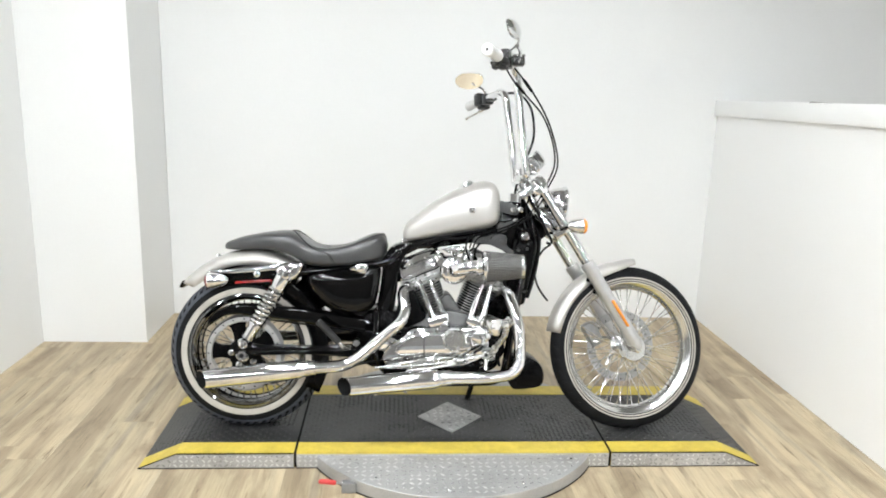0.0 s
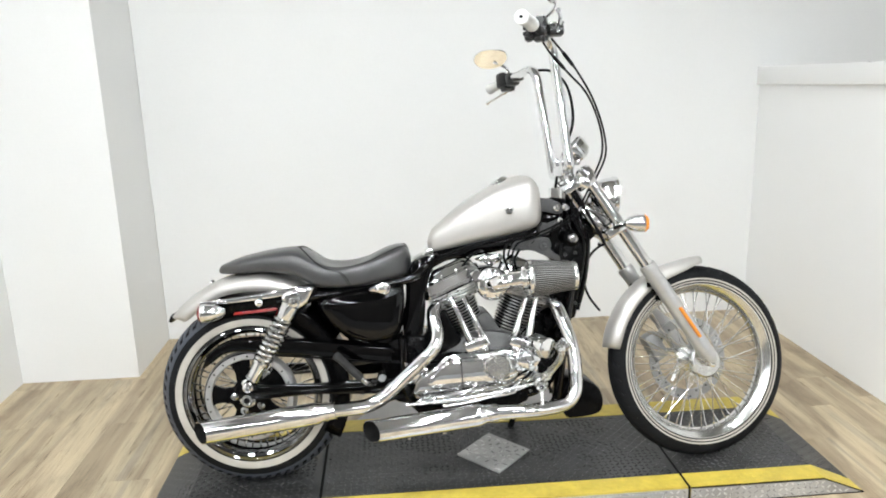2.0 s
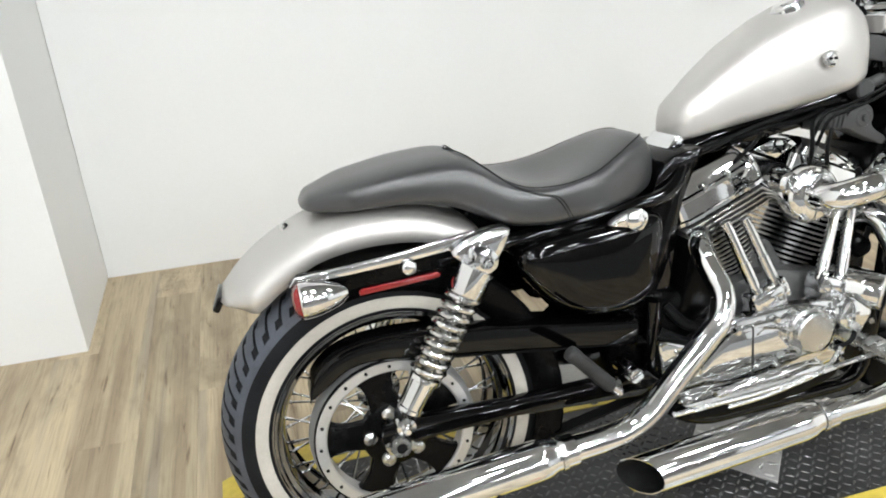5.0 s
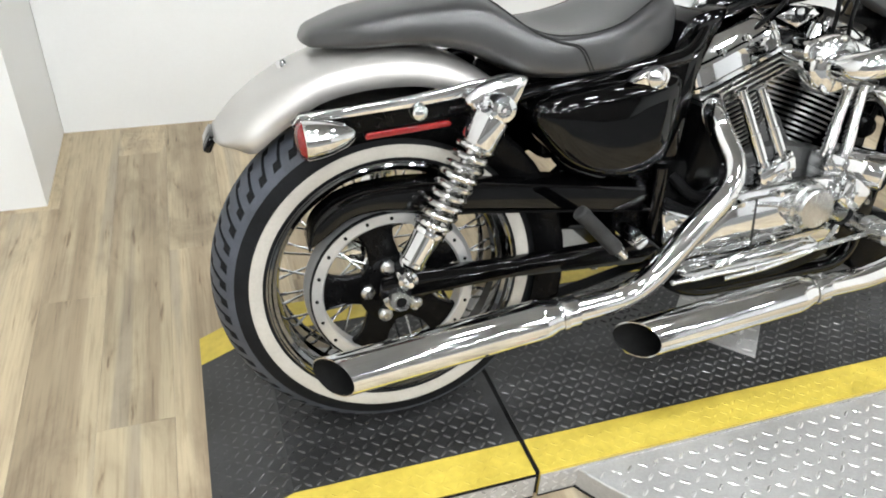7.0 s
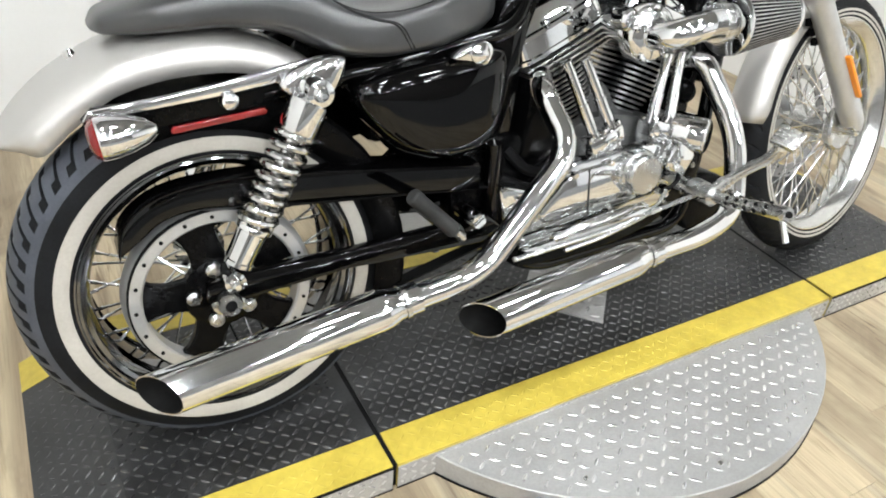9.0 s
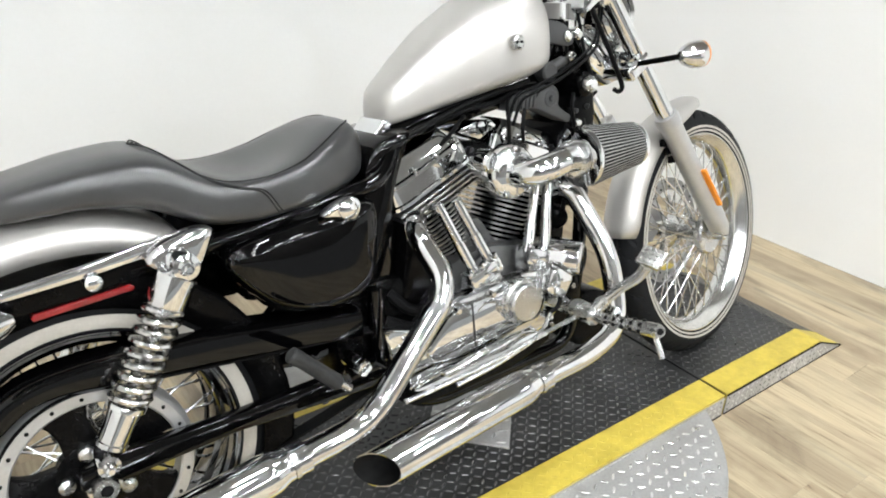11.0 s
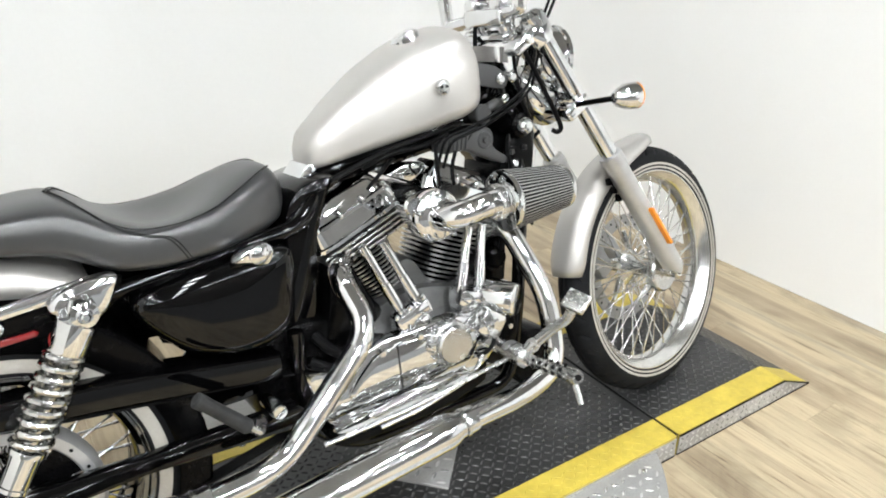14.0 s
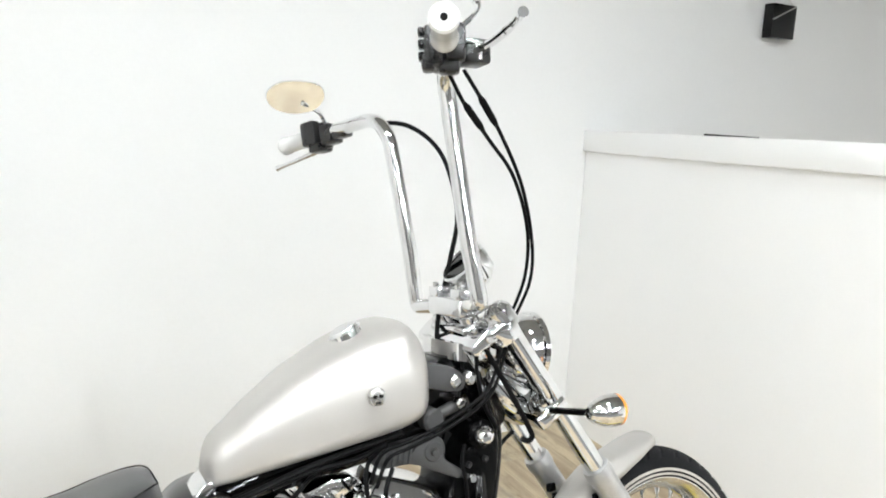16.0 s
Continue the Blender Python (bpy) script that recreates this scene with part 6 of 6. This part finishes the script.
for s, path in ((-1, RIGHT), (1, LEFT)):
    bm = B()
    tube(bm, path, 0.0158, 18)
    hb = part("handlebar", bm, CHROME, bike, "tall chrome ape-hanger handlebar half")
    e = Vector(path[-1])
    d = (e - Vector(path[-2])).normalized()
    bm = B()
    lathe(bm, [(0.0158, -0.105), (0.021, -0.103), (0.022, -0.095), (0.0195, -0.085), (0.0195, -0.012), (0.022, -0.008), (0.022, 0.004), (0.019, 0.008), (0, 0.008)], e, d, 24)
    gr = part("grip", bm, WHITE, hb, "white and chrome hand grip")
    bm = B()
    lathe(bm, [(0, 0.0092), (0.0055, 0.0092), (0.0055, 0.006), (0, 0.006)], e, d, 12)
    part("grip_hole", bm, GAP, gr)
    c = e - d * (0.150 if s < 0 else 0.106)
    m = Matrix.Translation(c) @ d.to_track_quat("X", "Z").to_matrix().to_4x4()
    bm = B()
    w = 0.064 if s < 0 else 0.060
    box(bm, (0.004, w * 0.26, 0.004), (0.044, w * 0.5, 0.058), 0.008)
    box(bm, (0.0, -w * 0.26, 0.0), (0.050, w * 0.5, 0.064), 0.009)
    box(bm, (0.002, -w * 0.42, -0.024), (0.036, w * 0.3, 0.028), 0.006)
    box(bm, (-0.004, 0.006, -0.030), (0.034, 0.034, 0.022), 0.006)
    bmesh.ops.transform(bm, matrix=m, verts=bm.verts)
    sw = part("switch_housing", bm, HOUSING, hb, "black handlebar switch housing")
    for k in range(3):
        bm = B()
        box(bm, (0.006, -0.036 if s < 0 else -0.032, 0.022 - k * 0.019), (0.024, 0.010, 0.013), 0.003)
        bmesh.ops.transform(bm, matrix=m, verts=bm.verts)
        part("switch_button", bm, GLOSS, sw)
    bm = B()
    box(bm, (-0.044, 0, -0.006), (0.036, 0.046, 0.046), 0.007)
    if s > 0:
        box(bm, (-0.082, 0.004, -0.008), (0.040, 0.034, 0.030), 0.006)
    bmesh.ops.transform(bm, matrix=m, verts=bm.verts)
    part("lever_clamp", bm, HOUSING, hb, "black lever clamp")
    n = V(0.75, s * 0.62, 0.0).normalized()
    p0 = c - d * 0.045 + V(0.012, s * 0.020, 0.000)
    if s < 0:
        n = V(0.88, -0.46, 0.05)
        lev = [c - d * 0.04 + n * 0.052, c + d * 0.02 + n * 0.078, c + d * 0.09 + n * 0.098, c + d * 0.150 + n * 0.108]
    else:
        lev = [p0, p0 + d * 0.04 + V(0.010, 0.010, -0.022), p0 + d * 0.10 + V(0.004, 0.010, -0.036), p0 + d * 0.185 + V(-0.004, 0.010, -0.046)]
    bm = B()
    tube(bm, curve(lev, 5), [0.007] * 10 + [0.0055] * 5 + [0.008], 10)
    part("hand_lever", bm, CHROME, hb, "chrome hand lever")
    if s < 0:
        bm = B()
        box(bm, c - d * 0.05 + V(0.040, -0.02, -0.004), (0.046, 0.046, 0.030), 0.006)
        br = part("brake_reservoir", bm, HOUSING, hb, "black brake reservoir")
        bm = B()
        box(bm, c - d * 0.05 + V(0.040, -0.02, 0.016), (0.048, 0.048, 0.009), 0.003)
        part("reservoir_lid", bm, CHROME, br, "chrome reservoir lid")
        bm = B()
        tube(bm, [c - d * 0.04 + n * 0.052 + V(0, 0, -0.016), c - d * 0.04 + n * 0.052 + V(0, 0, 0.016)], 0.011, 14)
        part("lever_pivot", bm, CHROME, hb)
    # mirror
    q0 = c - d * 0.03 + V(0.0, 0, 0.02)
    mc = V(0.988, -0.250, 1.512) if s < 0 else V(0.889, 0.362, 1.424)
    bm = B()
    tube(bm, curve([q0, q0 + (mc - q0) * 0.5 + V(0.034 if s < 0 else 0.02, s * 0.01, 0), mc + V(0.012, -s * 0.006, -0.012)], 6), 0.0045, 8)
    st = part("mirror_stem", bm, CHROME, hb, "chrome mirror stem")
    prof = [(-0.050, 0.012), (-0.040, 0.026), (-0.010, 0.033), (0.028, 0.030), (0.050, 0.014), (0.052, -0.006), (0.036, -0.024), (0.004, -0.031), (-0.030, -0.024), (-0.048, -0.006)]
    sp = smooth_poly(prof, 4)
    face = V(-0.176, -0.893, -0.413).normalized() if s > 0 else V(-0.80, 0.45, -0.25).normalized()
    mm = Matrix.Translation(mc) @ face.to_track_quat("-Y", "Z").to_matrix().to_4x4()
    bm = B()
    rings = []
    for yy, k in ((0.0, 1.0), (0.004, 1.03), (0.010, 0.98), (0.018, 0.75), (0.022, 0.4)):
        rings.append([mm @ V(a * k * -s * 1.22, yy, b * k * 1.15) for a, b in sp])
    loft(bm, rings)
    mh = part("mirror", bm, CHROME, hb, "teardrop chrome rear-view mirror")
    bm = B()
    rings = [[mm @ V(a * k * -s * 1.22, yy, b * k * 1.15) for a, b in sp] for yy, k in ((-0.001, 0.95), (0.001, 0.96))]
    loft(bm, rings)
    part("mirror_glass", bm, CHROME, mh, "mirror glass")
bm = B()
o, ax = V(1.120, 0.015, 1.048), V(-0.72, 0, 0.69).normalized()
lathe(bm, [(0, -0.045), (0.030, -0.042), (0.044, -0.03), (0.048, -0.008), (0.050, 0.006), (0.050, 0.016), (0.046, 0.019), (0.044, 0.014)], o, ax, 32)
sp = part("speedometer", bm, CHROME, bike, "round chrome speedometer pod")
bm = B()
lathe(bm, [(0, 0.015), (0.045, 0.015), (0.045, 0.005), (0, 0.005)], o, ax, 32)
part("dial", bm, GLOSS, sp, "dark speedometer dial")
bm = B()
box(bm, (1.110, 0.01, 1.004), (0.05, 0.06, 0.02), 0.006)
part("bracket", bm, CHROME, sp)


def cable(pts, r=0.0034, label="black control cable"):
    bm = B()
    tube(bm, curve(pts, 8), r, 8)
    return part("control_cable", bm, PLASTIC, bike, label)


cable([(0.975, -0.205, 1.378), (1.012, -0.190, 1.330), (1.066, -0.170, 1.279), (1.128, -0.150, 1.215), (1.174, -0.12, 1.12), (1.192, -0.08, 1.03), (1.160, -0.068, 0.945), (1.128, -0.085, 0.885), (1.092, -0.108, 0.838), (1.056, -0.113, 0.814), (1.022, -0.112, 0.797), (0.977, -0.110, 0.778), (0.926, -0.108, 0.763), (0.88, -0.102, 0.748), (0.86, -0.095, 0.70)])
cable([(1.006, -0.200, 1.385), (1.044, -0.185, 1.345), (1.090, -0.170, 1.29), (1.148, -0.145, 1.20), (1.190, -0.11, 1.10), (1.203, -0.08, 1.02), (1.170, -0.066, 0.940), (1.137, -0.084, 0.878), (1.099, -0.108, 0.830), (1.060, -0.115, 0.805), (1.025, -0.114, 0.787), (0.979, -0.112, 0.768), (0.928, -0.110, 0.753), (0.89, -0.104, 0.738), (0.87, -0.097, 0.69)])
cable([(0.995, 0.335, 1.350), (1.035, 0.27, 1.360), (1.090, 0.20, 1.347), (1.130, 0.13, 1.28), (1.136, 0.08, 1.16), (1.100, 0.05, 1.06), (1.06, 0.03, 0.95), (1.05, 0.02, 0.86)], 0.005)
cable([(1.083, -0.095, 0.943), (1.089, -0.10, 0.909), (1.118, -0.102, 0.857), (1.152, -0.104, 0.795), (1.176, -0.104, 0.750), (1.184, -0.103, 0.730), (1.176, -0.100, 0.722), (1.165, -0.096, 0.728)], 0.0055)
cable([(1.20, -0.01, 0.715), (1.168, -0.01, 0.690), (1.145, -0.01, 0.645), (1.140, 0.0, 0.590), (1.158, 0.01, 0.535), (1.20, 0.03, 0.48)], 0.0042)
for a, b in ((V(1.010, -0.191, 1.333), V(1.054, -0.175, 1.291)), (V(1.042, -0.186, 1.347), V(1.082, -0.173, 1.300))):
    bm = B()
    tube(bm, [a, a + (b - a) * 0.15, a + (b - a) * 0.8, b], [0.0035, 0.0062, 0.0062, 0.0035], 10)
    part("cable_adjuster", bm, PLASTIC, bike, "black cable adjuster sleeve")

# ---- on the far side of the half wall ----
board = thing("display_board", "thin black board standing upright behind the half wall", "board", pose(2.86, 1.155, 0))
bm = B()
box(bm, (0, 0, 0.69), (0.018, 0.27, 1.338), 0.003)
part("panel", bm, GAP, board)
for y in (-0.10, 0.10):
    bm = B()
    box(bm, (0, y, 0.012), (0.22, 0.03, 0.024), 0.004)
    part("foot", bm, SATIN, board)
speaker = thing("wall_speaker", "small black box speaker fixed high on the wall", "speaker", pose(3.552, 1.551, 1.903))
bm = B()
box(bm, (0, 0, 0), (0.165, 0.055, 0.160), 0.005)
part("cabinet", bm, GLOSS, speaker)
bm = B()
tube(bm, [(-0.081, -0.031, 0.005), (-0.02, -0.032, 0.034), (0.070, -0.031, 0.076)], 0.004, 6)
part("wire", bm, STEEL, speaker, "pale wire across the box")
bm = B()
tube(bm, curve([(0.066, -0.028, 0.076), (0.055, -0.005, 0.10), (0.055, 0.014, 0.16), (0.07, 0.022, 0.32)], 6), 0.0035, 6)
part("lead", bm, SKIRT, speaker, "white lead running up the wall")
bm = B()
rings = []
for k in range(25):
    x = -0.5 + k / 24
    sag = 0.012 * math.sin(k * 0.9) + 0.006 * math.sin(k * 2.3 + 1)
    rings.append([(x, -0.002 + sag * 0.4, 0.13 * x + sag), (x, 0.002 + sag * 0.4, 0.13 * x + sag), (x, 0.002, 0.55), (x, -0.002, 0.55)])
loft(bm, rings)
drape = put("wall_hanging", bm, PALEGREEN)
drape.matrix_world = pose(4.10, 1.545, 2.162)
tagged(drape, "pale green cloth hanging high on the wall", "wall hanging")

# ---- floor planks ----
bm = B()
W, L = 0.148, 1.22
box(bm, (0, 0, -0.006), (W - 0.0004, L - 0.0004, 0.012), 0.0003, seg=1)
plank = part("plank", bm, WOOD, floor)
spots = []
cols = int((X1 - XL) / W) + 2
for i in range(cols):
    off = random.uniform(0, L)
    for j in range(int((Y1 - Y0) / L) + 3):
        spots.append((X1 - (i + 0.5) * W + 0.05, Y0 + (j - 0.5) * L + off - L))
spots = [p for p in spots if Y0 - L / 2 < p[1] < Y1 + L / 2 and (p[0] > X0 - 0.1 or p[1] < -1.0) and p[1] + L / 2 > YF and p[0] > XL and (p[0] > X0 - 0.06 or p[1] - L / 2 < -1.6)]
spots.sort(key=lambda p: (p[0] - 0.6) ** 2 + (p[1] - 0.2) ** 2)


def laid(x, y):
    """A board's place, sawn off at the walls."""
    lo, hi = max(y - L / 2, YF + 0.001), min(y + L / 2, Y1 + 0.06 if x > X0 - 0.06 else -1.54)
    return Matrix.Translation((x, (lo + hi) / 2, 0)) @ Matrix.Diagonal((1, max(hi - lo, 0.01) / L, 1, 1))


plank.matrix_local = laid(*spots[0])
for x, y in spots[1:295]:
    again("plank", plank, laid(x, y), floor)
bm = B()
for x, y in spots[295:]:
    m = laid(x, y)
    vs = [bm.verts.new(m @ V(a * W * 0.498, b * L * 0.4995, 0)) for a, b in ((-1, -1), (1, -1), (1, 1), (-1, 1))]
    bm.faces.new(vs)
tagged(part("far_planks", bm, WOOD, floor), kind="stuff")
